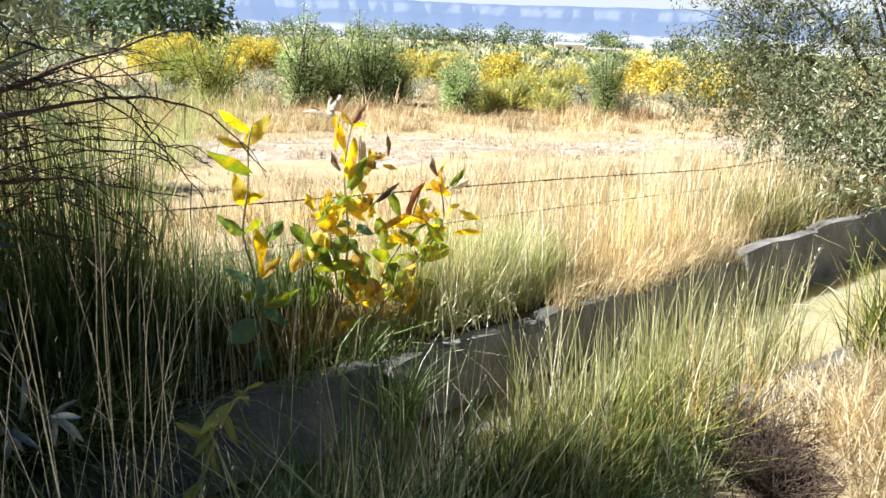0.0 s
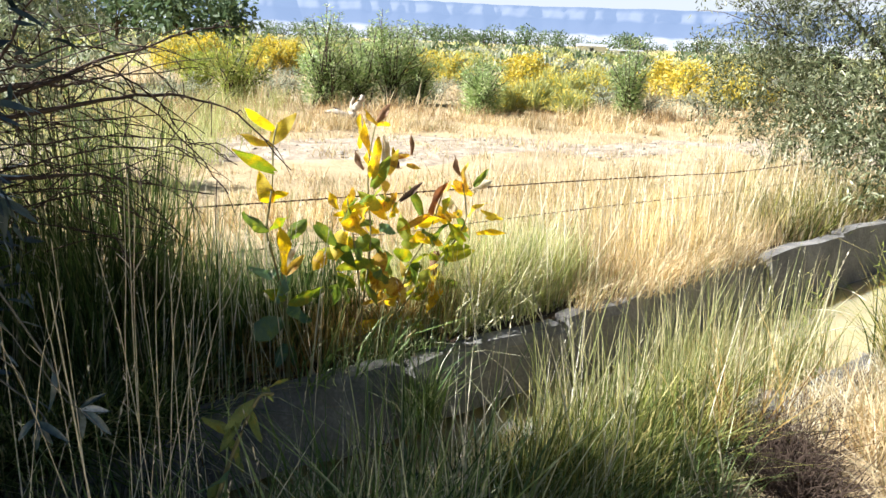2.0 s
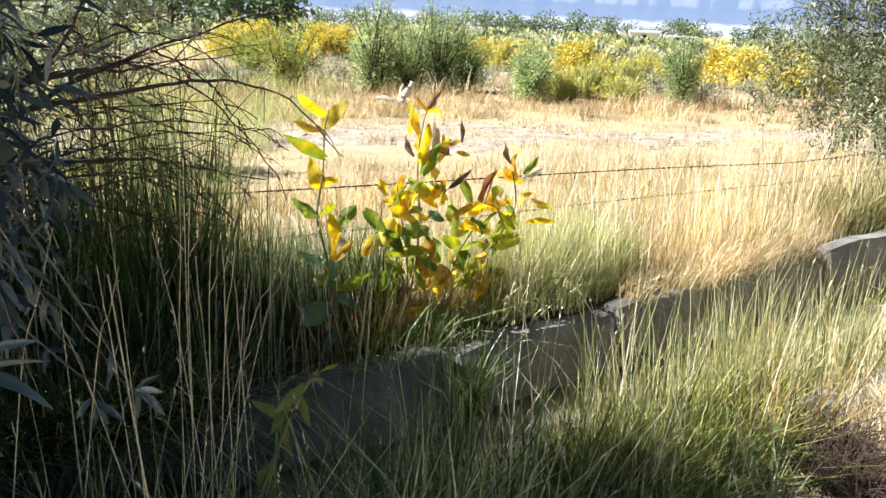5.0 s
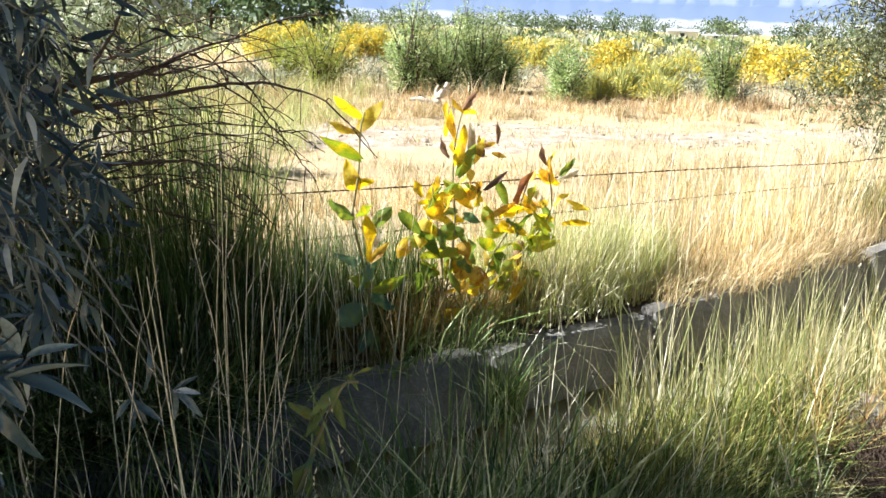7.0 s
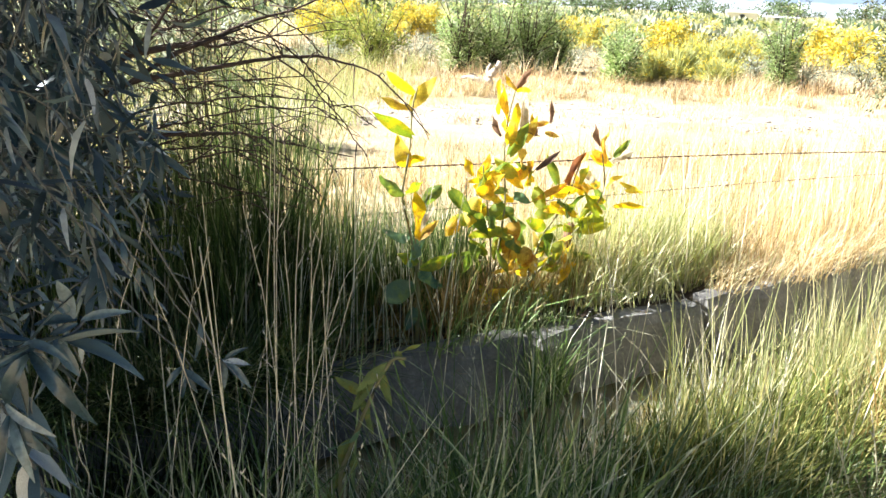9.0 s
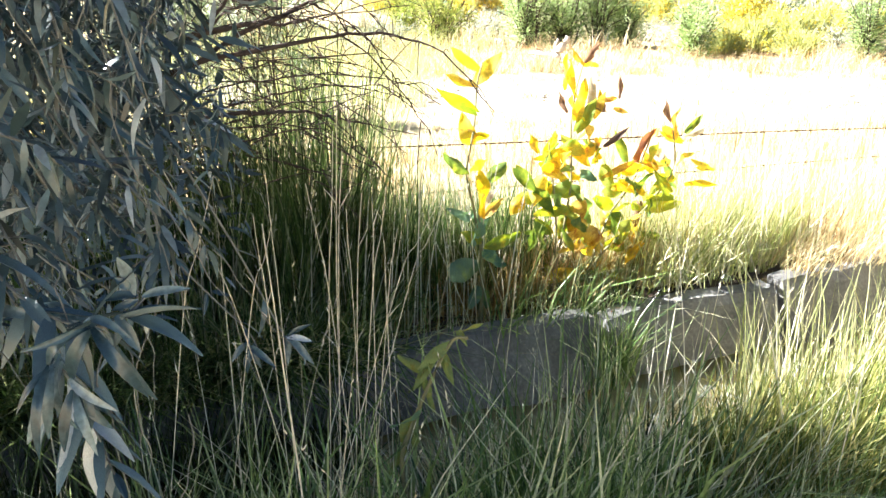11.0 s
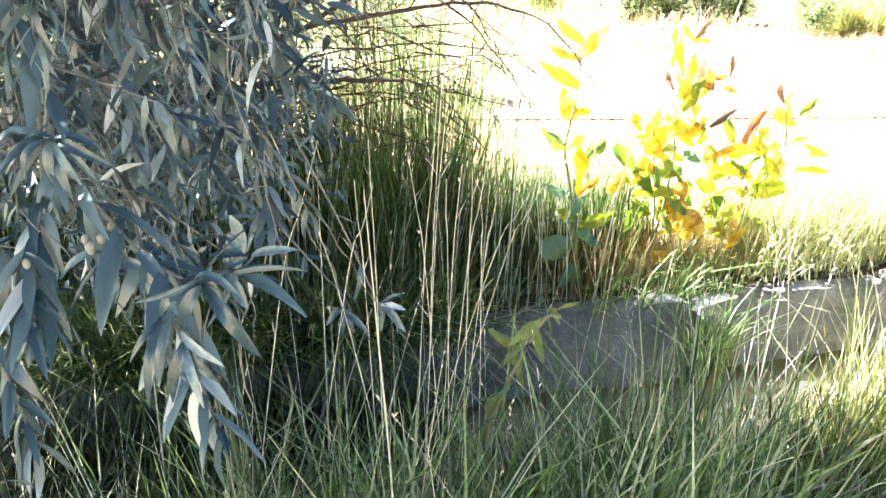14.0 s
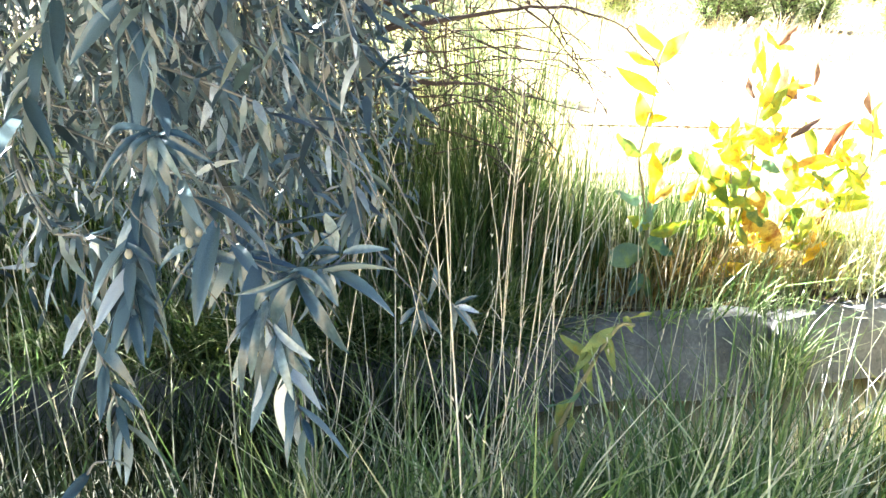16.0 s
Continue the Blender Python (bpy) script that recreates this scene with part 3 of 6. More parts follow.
def mesa():
    """A long wall of cliffs and talus on the horizon, cut by gullies and buttresses."""
    az = np.radians(np.arange(-62, 68, 0.16))
    key = np.array([[0, 0.0], [0.10, 0.09], [0.22, 0.20], [0.34, 0.28], [0.46, 0.36], [0.58, 0.48], [0.70, 0.62], [0.74, 0.70], [0.77, 0.86], [0.80, 0.97], [1.3, 1.0]])
    u = np.linspace(0, 10, 31)
    prof = np.stack([np.interp(u, np.arange(11), key[:, q]) for q in (0, 1)], -1)
    v = []
    for a in az:
        d = math.degrees(a)
        rib = noise.fractal(Vector((d * 0.36, 3.1, 0)), 1.0, 2.0, 3)
        spur = abs(noise.noise(Vector((d * 0.55, 6.4, 2))))
        big = noise.noise(Vector((d * 0.05, 9.0, 1)))
        top = 204 + 8 * big + 3 * rib
        back = 230 * rib + 140 * big - 110 * spur
        for q, h in prof:
            rough = noise.fractal(Vector((d * 1.6, h * 4, 5)), 1.0, 2.0, 4)
            hh = h + 0.05 * rib * (1 if 0.5 < h < 0.8 else 0)
            r = 3750 + q * 620 + back * (0.1 + q ** 1.5) + 26 * rough * min(1, h * 5)
            v.append((math.sin(a) * r, math.cos(a) * r, hh * top + (3 * rough if 0 < h < 0.95 else 0) - 2))
    k = len(prof)
    i, j = np.meshgrid(np.arange(len(az) - 1), np.arange(k - 1), indexing="ij")
    b = (i * k + j).ravel()
    f = np.stack([b, b + k, b + k + 1, b + 1], -1)
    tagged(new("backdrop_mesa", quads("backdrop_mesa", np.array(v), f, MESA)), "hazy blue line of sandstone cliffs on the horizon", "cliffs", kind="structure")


mesa()


def hazy_sky():
    """The pale lowest part of the sky: an added glowing ring far behind the cliffs."""
    a = np.radians(np.arange(-180, 181, 3.0))
    v = np.concatenate([np.stack([np.sin(a) * 4900, np.cos(a) * 4900, np.full(len(a), z)], -1) for z in (-20.0, 440.0)])
    i = np.arange(len(a) - 1)
    f = np.stack([i, i + 1, i + 1 + len(a), i + len(a)], -1)
    tagged(new("backdrop_sky", quads("backdrop_sky", v, f, HAZE)), "glowing backdrop for the white hazy sky low over the far cliffs", "sky", kind="structure")


hazy_sky()


# ---- plants: kinds ----
def crown_leaves(centres, radii, count, length, width, rng, droop=0.3, inner=0.25):
    """Many small leaves on clumps: places, ways and sizes."""
    c, r = np.array(centres), np.array(radii)
    pick = rng.choice(len(c), count, p=(r ** 2) / (r ** 2).sum())
    d = rng.normal(size=(count, 3))
    d /= np.linalg.norm(d, axis=1, keepdims=True)
    rad = r[pick] * (inner + (1 - inner) * rng.uniform(0, 1, count) ** 0.45)
    p = c[pick] + d * rad[:, None] * np.array([1, 1, 0.85])
    way = d * 0.7 + rng.normal(size=(count, 3)) * 0.6
    way[:, 2] -= droop
    up = rng.normal(size=(count, 3)) * 0.7
    up[:, 2] += 0.8
    return p, way, up, length * rng.uniform(0.6, 1.3, count), width * rng.uniform(0.7, 1.3, count), rng.uniform(-0.2, 0.45, count)


def shrub(name, at, width, height, stems, count, leaf, material, label, category, seed, group="", spread=0.55, bark=TWIG_BARK, upright=0.6, low=0.12, puff=0.13):
    """Many-stemmed shrub: rods that fan out from one base, leafy along their upper parts, with a ragged top."""
    rng = np.random.RandomState(seed)
    at = np.array(at, float)
    root = thing(name, at, label, category, group)
    rods, P, W, U = [], [], [], []
    per = count // stems
    for k in range(stems):
        a = rng.uniform(0, 2 * np.pi)
        reach = width * 0.5 * rng.uniform(0.1, 1) ** spread
        h = height * rng.uniform(0.5, 1.16) * (1 - 0.35 * (reach / (width * 0.5)) ** 2)
        end = at + np.array([np.cos(a) * reach, np.sin(a) * reach, h])
        mid = at + np.array([np.cos(a) * reach * 0.35, np.sin(a) * reach * 0.35, h * 0.5]) + rng.normal(size=3) * 0.05 * width
        line = spline([at + rng.normal(size=3) * np.array([0.06, 0.06, 0]) * width - np.array([0, 0, 0.04]), mid, end], 9)
        rods.append(tube(line, 0.012 * height, 0.003 * height, 4))
        t = rng.uniform(low, 1.0, per) ** 0.85
        idx = t * 8
        i = np.minimum(idx.astype(int), 7)
        base = line[i] + (line[i + 1] - line[i]) * (idx - i)[:, None]
        tan = line[i + 1] - line[i]
        tan /= np.linalg.norm(tan, axis=1, keepdims=True)
        o = rng.normal(size=(per, 3))
        o -= (o * tan).sum(1, keepdims=True) * tan
        o /= np.linalg.norm(o, axis=1, keepdims=True)
        off = rng.uniform(0, puff, per)[:, None] * width * (1.15 - t[:, None])
        P.append(base + o * off)
        W.append(tan * upright + o)
        U.append(rng.normal(size=(per, 3)) + np.array([0, 0, 0.8]))
    P, W, U = np.concatenate(P), np.concatenate(W), np.concatenate(U)
    P[:, 2] = np.maximum(P[:, 2], at[2] + 0.03)
    nl = len(P)
    L = leaf * rng.uniform(0.6, 1.35, nl)
    for rod in rods:
        mesh_part("stem", quads("stem", *rod, bark), root)
    mesh_part("crown", quads("crown", *leaves(P, W, U, L, L * 0.2, rng.uniform(-0.1, 0.4, nl)), material), root)
    return root


def rabbitbrush(at, width, height, seed, count=700, bloom=0.65, reps=6):
    """Rounded bush of thin green shoots, each tipped with small yellow flower heads."""
    rng = np.random.RandomState(seed)
    at = np.array(at, float)
    root = thing("rabbitbrush", at, "rabbitbrush bush in full yellow bloom on the dry field", "bush", "rabbitbrush on the field")
    d = rng.normal(size=(count, 3))
    d[:, 2] = np.abs(d[:, 2]) + 0.25
    d /= np.linalg.norm(d, axis=1, keepdims=True)
    lump = 1 + 0.22 * np.sin(d[:, 0] * 7 + seed) * np.cos(d[:, 1] * 6 - seed)
    tip = d * np.array([width * 0.5, width * 0.5, height]) * (rng.uniform(0.72, 1.05, count) * lump)[:, None]
    root_p = tip * np.array([0.25, 0.25, 0.1])
    c = at + root_p[:, None, :] + (tip - root_p)[:, None, :] * np.linspace(0, 1, 3)[None, :, None]
    sd = np.cross(d, rng.normal(size=(count, 3)))
    sd /= np.linalg.norm(sd, axis=1, keepdims=True)
    wv = 0.0065 * width
    mesh_part("greenery", quads("greenery", *strips(c, sd[:, None, :] * wv * np.array([0.5, 1, 0.8])[None, :, None], count, 3), BRUSH_GREEN), root, kind="stuff")
    keep = rng.uniform(size=count) < bloom
    heads = at + tip[keep]
    nh = len(heads)
    hb = np.repeat(heads, reps, 0) + rng.normal(size=(nh * reps, 3)) * 0.035 * width
    mesh_part("bloom", quads("bloom", *leaves(hb, rng.normal(size=(nh * reps, 3)) + np.array([0, 0, 0.5]), rng.normal(size=(nh * reps, 3)),
                                             0.042 * width * rng.uniform(0.6, 1.3, nh * reps), 0.031 * width * np.ones(nh * reps), rng.uniform(0, 0.4, nh * reps), 3), BRUSH_BLOOM), root, kind="stuff")
    return root


def thin_out(s, n, share):
    """True for about that share of the places, picked by chance."""
    return (np.sin(s * 913.7 + n * 517.3) * 43758.5) % 1 < share


def tuft_points(s0, s1, n0, n1, tufts, per, spread, rng):
    ts, tn = rng.uniform(s0, s1, tufts), rng.uniform(n0, n1, tufts)
    s = np.repeat(ts, per) + rng.normal(size=tufts * per) * spread
    n = np.repeat(tn, per) + rng.normal(size=tufts * per) * spread
    return s, n, np.repeat(rng.uniform(0, 2 * np.pi, tufts), per), np.repeat(rng.uniform(0.7, 1.25, tufts), per)


def grass(name, area, tufts, per, spread, length, width, material, label, seed, lean=0.35, bend=0.35, heading=None, keep=None, stations=4, z=None):
    """A stand of grass over an area of the plan (s0, s1, n0, n1), growing in tufts."""
    rng = np.random.RandomState(seed)
    s, n, head, size = tuft_points(*area, tufts, per, spread, rng)
    ok = (s > area[0] - 0.3) & (s < area[1] + 0.3) & (n > area[2] - 0.05) & (n < area[3] + 0.05)
    if keep is not None:
        ok &= keep(s, n)
    s, n, head, size = s[ok], n[ok], head[ok], size[ok]
    k = len(s)
    base = places(s, n, ground_z(s, n) - 0.02 if z is None else np.full(k, z))
    h = rng.uniform(0, 2 * np.pi, k) if heading is None else heading + rng.normal(size=k) * 0.9
    L = length * size * rng.uniform(0.45, 1.2, k)
    piece = blades(base, L, width * rng.uniform(0.6, 1.3, k), h, np.abs(rng.normal(size=k)) * lean * 0.7, np.abs(rng.normal(size=k)) * bend, rng, stations)
    return stuff(name, [piece], material, label, "grass")


def stalks(name, area, count, length, material, label, seed, lean=0.12, width=0.004, head=True, z=None):
    """Thin seed stalks with a narrow ear at the top."""
    rng = np.random.RandomState(seed)
    s, n = rng.uniform(area[0], area[1], count), rng.uniform(area[2], area[3], count)
    base = places(s, n, ground_z(s, n) - 0.02 if z is None else np.full(count, z))
    L = length * rng.uniform(0.6, 1.15, count)
    h = rng.uniform(0, 2 * np.pi, count)
    le, be = np.abs(rng.normal(size=count)) * lean, np.abs(rng.normal(size=count)) * 0.08
    out = [blades(base, L, np.full(count, width), h, le, be, rng, 6)]
    if head:
        t = np.linspace(0, 1, 6)
        top = out[0][0].reshape(count, 6, 2, 3).mean(2)
        reps = 9
        u = rng.uniform(0.72, 0.99, (count, reps))
        i = np.minimum((u * 5).astype(int), 4)
        f = (u * 5 - i)[..., None]
        rows = np.arange(count)[:, None]
        b = (top[rows, i] * (1 - f) + top[rows, i + 1] * f).reshape(-1, 3)
        tan = (top[rows, i + 1] - top[rows, i]).reshape(-1, 3)
        tan /= np.linalg.norm(tan, axis=1, keepdims=True)
        m = len(b)
        out.append(leaves(b, tan + rng.normal(size=(m, 3)) * 0.22, rng.normal(size=(m, 3)), rng.uniform(0.008, 0.017, m), np.full(m, width * 0.9), np.zeros(m), 3))
    return stuff(name, out, material, label, "grass")


# ---- far country ----
def far_tree(at, width, height, seed, name="cottonwood_tree", label="dark green cottonwood tree beyond the fields", count=900, material=FAR_LEAF, group="far trees"):
    rng = np.random.RandomState(seed)
    at = np.array(at, float)
    root = thing(name, at, label, "tree", group)
    clumps = 12
    a = rng.uniform(0, 2 * np.pi, clumps)
    r = rng.uniform(0.05, 0.34, clumps) * width
    c = at + np.stack([np.cos(a) * r, np.sin(a) * r, height * rng.uniform(0.22, 0.76, clumps)], -1)
    rods = [tube(spline([at - np.array([0, 0, 0.2]), at + np.array([0.02 * width, 0, height * 0.3]), at + np.array([0, 0, height * 0.7])], 7), 0.03 * height, 0.008 * height, 6)]
    for q in c[:5]:
        rods.append(tube(spline([at + np.array([0, 0, height * 0.25]), (at + q) / 2 + np.array([0, 0, height * 0.12]), q], 5), 0.012 * height, 0.004 * height, 4))
    mesh_part("trunk", quads("trunk", *joined(rods), BARK), root)
    args = crown_leaves(c, rng.uniform(0.24, 0.36, clumps) * min(width, height), count, 0.095 * height, 0.06 * height, rng)
    mesh_part("crown", quads("crown", *leaves(*args, 3), material), root)
    return root


def polar(degrees, dist, z=0.0):
    return (math.sin(radians(degrees)) * dist, math.cos(radians(degrees)) * dist, z)


FAR_ROW = random.Random(5)
for k in range(84):
    az = -30 + k * 0.74 + FAR_ROW.uniform(-0.4, 0.4)
    dist = FAR_ROW.uniform(190, 270)
    if 15.2 < az < 17.5 or 19.6 < az < 21:
        dist = 420
    h = FAR_ROW.uniform(3.4, 6.4) * (1.25 if 4 < az < 12 else 1.0)
    far_tree(polar(az, dist), h * FAR_ROW.uniform(1.4, 2.2), h, 100 + k, count=440)
for k, (az, dist, w, h) in enumerate([(-12.6, 62, 8, 6.2), (-16.5, 70, 10, 6.0), (-9.6, 66, 5, 5.4), (-21, 60, 9, 7.5), (-26, 64, 9, 8), (-32, 60, 10, 8), (-39, 62, 10, 8), (-47, 60, 10, 8)]):
    far_tree(polar(az, dist), w, h, 160 + k, count=900, label="tall dark cottonwood tree at the edge of the field", group="trees at the field's edge")


def shed(az, dist, length, depth, height, label):
    """A long low building: walls, pitched roof, doors and windows."""
    at = Vector(polar(az, dist))
    root = thing("farm_building", at, label, "building", "far farm buildings")
    root.rotation_euler = (0, 0, -radians(az))
    bm = bmesh.new()
    bmesh.ops.create_cube(bm, size=1, matrix=Matrix.Translation((0, 0, height / 2)) @ Matrix.Diagonal((length, depth, height, 1)))
    def local(name, b, material):
        me = bpy.data.meshes.new(name)
        b.to_mesh(me)
        b.free()
        me.materials.append(material)
        return under(new(name, me), root)
    local("wall", bm, WHITE_WALL)
    bm = bmesh.new()
    hw, hd, r = length / 2 + 0.3, depth / 2 + 0.4, height * 0.28
    pts = [(-hw, -hd, height), (hw, -hd, height), (hw, 0, height + r), (-hw, 0, height + r), (-hw, hd, height), (hw, hd, height)]
    vs = [bm.verts.new(p) for p in pts]
    for f in ((0, 1, 2, 3), (3, 2, 5, 4), (0, 3, 4), (1, 5, 2), (0, 4, 5, 1)):
        bm.faces.new([vs[i] for i in f])
    local("roof", bm, GREY_ROOF)
    for k in range(int(length / 5)):
        bm = bmesh.new()
        bmesh.ops.create_cube(bm, size=1, matrix=Matrix.Translation((-length / 2 + 2.5 + k * 5, -depth / 2 - 0.03, height * 0.55)) @ Matrix.Diagonal((0.9, 0.1, 0.8, 1)))
        local("window", bm, DARK_PANE)


shed(15.9, 150, 5.0, 4, 1.6, "long low white farm building beyond the field")
shed(18.3, 165, 6, 4, 1.0, "small white farm building among far trees")
shed(7.5, 260, 6, 5, 2.6, "white house half hidden by trees")

BRUSH = random.Random(9)
for az, dist, w, h, bloom in [(-12.6, 30, 2.0, 1.15, 0.4), (-10.8, 31, 2.0, 1.2, 0.5), (-6.6, 31, 1.9, 1.15, 0.9), (-5.2, 33, 1.7, 1.1, 0.85), (4.6, 31, 1.8, 0.95, 0.6), (6.3, 28, 1.6, 0.9, 0.3),
                              (11.6, 22, 1.7, 1.1, 0.7), (13.2, 21.4, 1.5, 0.9, 0.14), (14.4, 19.8, 1.7, 0.85, 0.07), (12.2, 18.4, 1.4, 0.7, 0.09), (15.7, 20.5, 1.5, 0.85, 0.14), (16.4, 26, 1.6, 0.9, 0.1),
                              (21.2, 26, 2.0, 1.0, 0.7), (23.4, 25, 2.2, 1.05, 0.7), (26, 23, 2.2, 1.1, 0.4), (10.6, 17.2, 1.0, 0.6, 0.12), (14.9, 17.6, 1.1, 0.55, 0.1)]:
    rabbitbrush(polar(az, dist), w, h, int(az * 10) % 997, 1300, bloom, 4)
for k in range(26):
    az, dist = BRUSH.uniform(-24, 30), BRUSH.uniform(38, 95)
    w = BRUSH.uniform(1.6, 2.6)
    if 15.0 < az < 19.0:
        continue
    rabbitbrush(polar(az, dist), w, w * BRUSH.uniform(0.3, 0.42), 300 + k, 320, 0.3, 4)
for az, dist, w, h in [(-6.3, 19, 1.2, 0.85), (-5.2, 20, 1.2, 0.7), (-12.5, 17, 1.3, 0.7), (-15, 15, 1.4, 0.6), (2.6, 22, 1.8, 0.7), (5.2, 20.5, 1.5, 0.7), (8.2, 19, 1.4, 0.6), (17.4, 18.5, 1.4, 0.7), (20, 18, 1.8, 0.8), (24, 19, 1.8, 0.8), (15.5, 30, 3, 1.4), (-3, 40, 3, 1.2)]:
    shrub("sagebrush", polar(az, dist), w, h, 16, 600, 0.09, SAGE_LEAF, "grey green sagebrush on the dry field", "bush", int(az * 7) % 991, "sagebrush on the field")

# green willows beyond the track
for az, dist, w, h, count in [(-2.7, 17.6, 1.7, 1.95, 5200), (-0.4, 17.9, 1.5, 1.8, 5000), (2.0, 18.2, 1.7, 1.95, 5600), (3.9, 18.6, 1.3, 1.5, 3800), (8.5, 16.4, 1.25, 1.32, 4600), (18.8, 17.5, 1.0, 1.6, 4200)]:
    shrub("willow_shrub", polar(az, dist), w, h, 34, int(count * 1.15), 0.085, WILLOW_LEAF, "bushy green willow shrub beyond the dirt track", "shrub", int(az * 13) % 983, "willows beyond the track", upright=0.45, low=0.02, puff=0.3)
for az, dist, w, h in [(-8.9, 17.2, 1.5, 1.6), (-11.4, 19, 1.2, 1.2)]:
    shrub("lime_shrub", polar(az, dist), w, h, 30, 3600, 0.10, LIME_LEAF, "thin lime green shrub in the dry grass", "shrub", int(az * 11) % 977, "lime shrubs", low=0.05, puff=0.18)


def far_scrub():
    """Low scrub of many colours over the far plain."""
    rng = np.random.RandomState(27)
    k = 900
    az, dist = np.radians(rng.uniform(-32, 36, k)), 32 + 175 * rng.uniform(0, 1, k) ** 1.3
    base = np.stack([np.sin(az) * dist, np.cos(az) * dist, np.zeros(k)], -1)
    w, h = rng.uniform(0.8, 2.6, k) * (0.6 + dist / 140), rng.uniform(0.3, 0.85, k)
    h = np.where((az > radians(15)) & (az < radians(20.5)) & (dist > 45), 0.2, h)
    for q, (name, material, label) in enumerate([("far_scrub_green", FAR_LEAF, "dark green low scrub on the plain"), ("far_scrub_sage", SAGE_LEAF, "pale sage scrub on the plain"), ("far_scrub_yellow", BRUSH_GREEN, "yellow green scrub on the plain")]):
        pick = np.arange(k) % 3 == q
        n = pick.sum() * 24
        b, ww, hh = (np.repeat(t[pick], 24, 0) for t in (base, w, h))
        off = rng.normal(size=(n, 3))
        off /= np.linalg.norm(off, axis=1, keepdims=True)
        off[:, 2] = np.abs(off[:, 2])
        p = b + off * np.stack([ww / 2, ww / 2, hh], -1) * rng.uniform(0.4, 1, (n, 1))
        stuff(name, [leaves(p, off + rng.normal(size=(n, 3)) * 0.5, rng.normal(size=(n, 3)), 0.28 * ww, 0.14 * ww, rng.uniform(0, 0.4, n), 3)], material, label, "scrub")


far_scrub()


# ---- grass of the field and the banks ----


def field_gaps(s, n):
    """The field's grass stops short of the track and leaves bare patches."""
    v = 0.445 * s + 0.905 * n
    bare = np.sin(s * 1.7 + 0.6) * np.sin(n * 2.3 + 0.4 * s) + 0.35 * np.sin(s * 4.1 - n * 3.3)
    return (v < 8.7 + 0.4 * np.sin(s * 2.2)) & ((bare < 0.62) | (n < 4.2))


grass("field_grass", (-3.5, 11.5, 3.5, 6.2), 1000, 18, 0.07, 0.30, 0.009, STRAW, "thick bleached straw grass on the field", 11, 0.5, 0.25, stations=3, keep=field_gaps)
grass("field_grass_far", (-3, 15, 6.2, 8.6), 620, 20, 0.09, 0.13, 0.011, STRAW, "bleached straw grass towards the track", 12, 0.5, 0.5, stations=3, keep=field_gaps)


def strip_grass(name, y0, y1, tufts, per, length, width, material, label, seed, x0=-9, x1=17):
    """Grass in a strip that runs across the view, with gaps."""
    rng = np.random.RandomState(seed)
    tx, ty = rng.uniform(x0, x1, tufts), rng.uniform(y0, y1, tufts)
    ty = ty + 0.13 * tx
    x = np.repeat(tx, per) + rng.normal(size=tufts * per) * 0.12
    y = np.repeat(ty, per) + rng.normal(size=tufts * per) * 0.12
    k = len(x)
    size = np.repeat(rng.uniform(0.5, 1.2, tufts) * (0.85 + 0.5 * np.sin(tx * 2.3 + ty) * np.sin(ty * 1.9 + 0.7 * tx)), per)
    piece = blades(np.stack([x, y, np.full(k, -0.01)], -1), length * size * rng.uniform(0.5, 1.2, k), np.full(k, width), rng.uniform(0, 6.28, k),
                   np.abs(rng.normal(size=k)) * 0.4, np.abs(rng.normal(size=k)) * 0.4, rng, 3)
    return stuff(name, [piece], material, label, "grass")


strip_grass("track_verge_grass", 12.4, 14.6, 400, 40, 0.36, 0.012, STRAW, "tufts of tan grass along the far edge of the track", 21)
strip_grass("russet_verge_grass", 14.0, 17.0, 420, 24, 0.36, 0.010, RUSSET, "russet dry grass below the willows", 22)
strip_grass("dry_field_grass", 14.5, 30, 1000, 15, 0.5, 0.02, STRAW, "tan grass between the bushes", 23, -14, 26)
strip_grass("green_field_grass", 16, 34, 500, 18, 0.45, 0.018, SAGE_LEAF, "greyish green grass between the bushes", 24, -14, 26)
strip_grass("left_meadow_grass", 6.0, 18, 700, 20, 0.55, 0.010, BRUSH_GREEN, "yellow green tall grass on the field", 25, -9, -1.6)
strip_grass("mid_track_grass", 9.7, 12.1, 760, 14, 0.15, 0.010, STRAW, "low dry grass on the crown of the track", 26)

# far bank, behind the wall
grass("rush_stand", (-2.6, 1.0, 2.88, 3.45), 175, 24, 0.05, 1.06, 0.009, RUSH, "tall dark green rushes behind the ditch wall", 31, 0.2, 0.18, stations=5)
grass("rush_clump", (0.62, 1.12, 2.98, 3.3), 30, 18, 0.05, 1.22, 0.0075, RUSH, "tallest dark clump of the rushes", 29, 0.12, 0.08, stations=5)
grass("rush_stand_low", (0.9, 1.40, 2.92, 3.4), 44, 20, 0.05, 0.66, 0.008, RUSH, "shorter rushes thinning out towards the milkweed", 48, 0.16, 0.14, stations=5)
grass("rush_broken", (-1.6, 1.35, 2.8, 3.25), 150, 9, 0.09, 0.44, 0.005, RUSSET_STRAW, "broken brown stems lying across the rushes", 47, 0.95, 0.3)
# rear rushes take the shaded colour to paint the stand's dark depth
grass("rush_stand_behind", (-3.4, 1.0, 3.3, 4.6), 290, 22, 0.06, 0.92, 0.010, RUSH_SHADED, "thick rushes deeper in the stand, shade put into their colour", 50, 0.16, 0.12)
grass("low_rush_stand", (1.2, 2.0, 3.03, 3.6), 120, 20, 0.05, 0.50, 0.008, RUSH, "lower rushes around the milkweed stems", 49, 0.16, 0.15, stations=5)
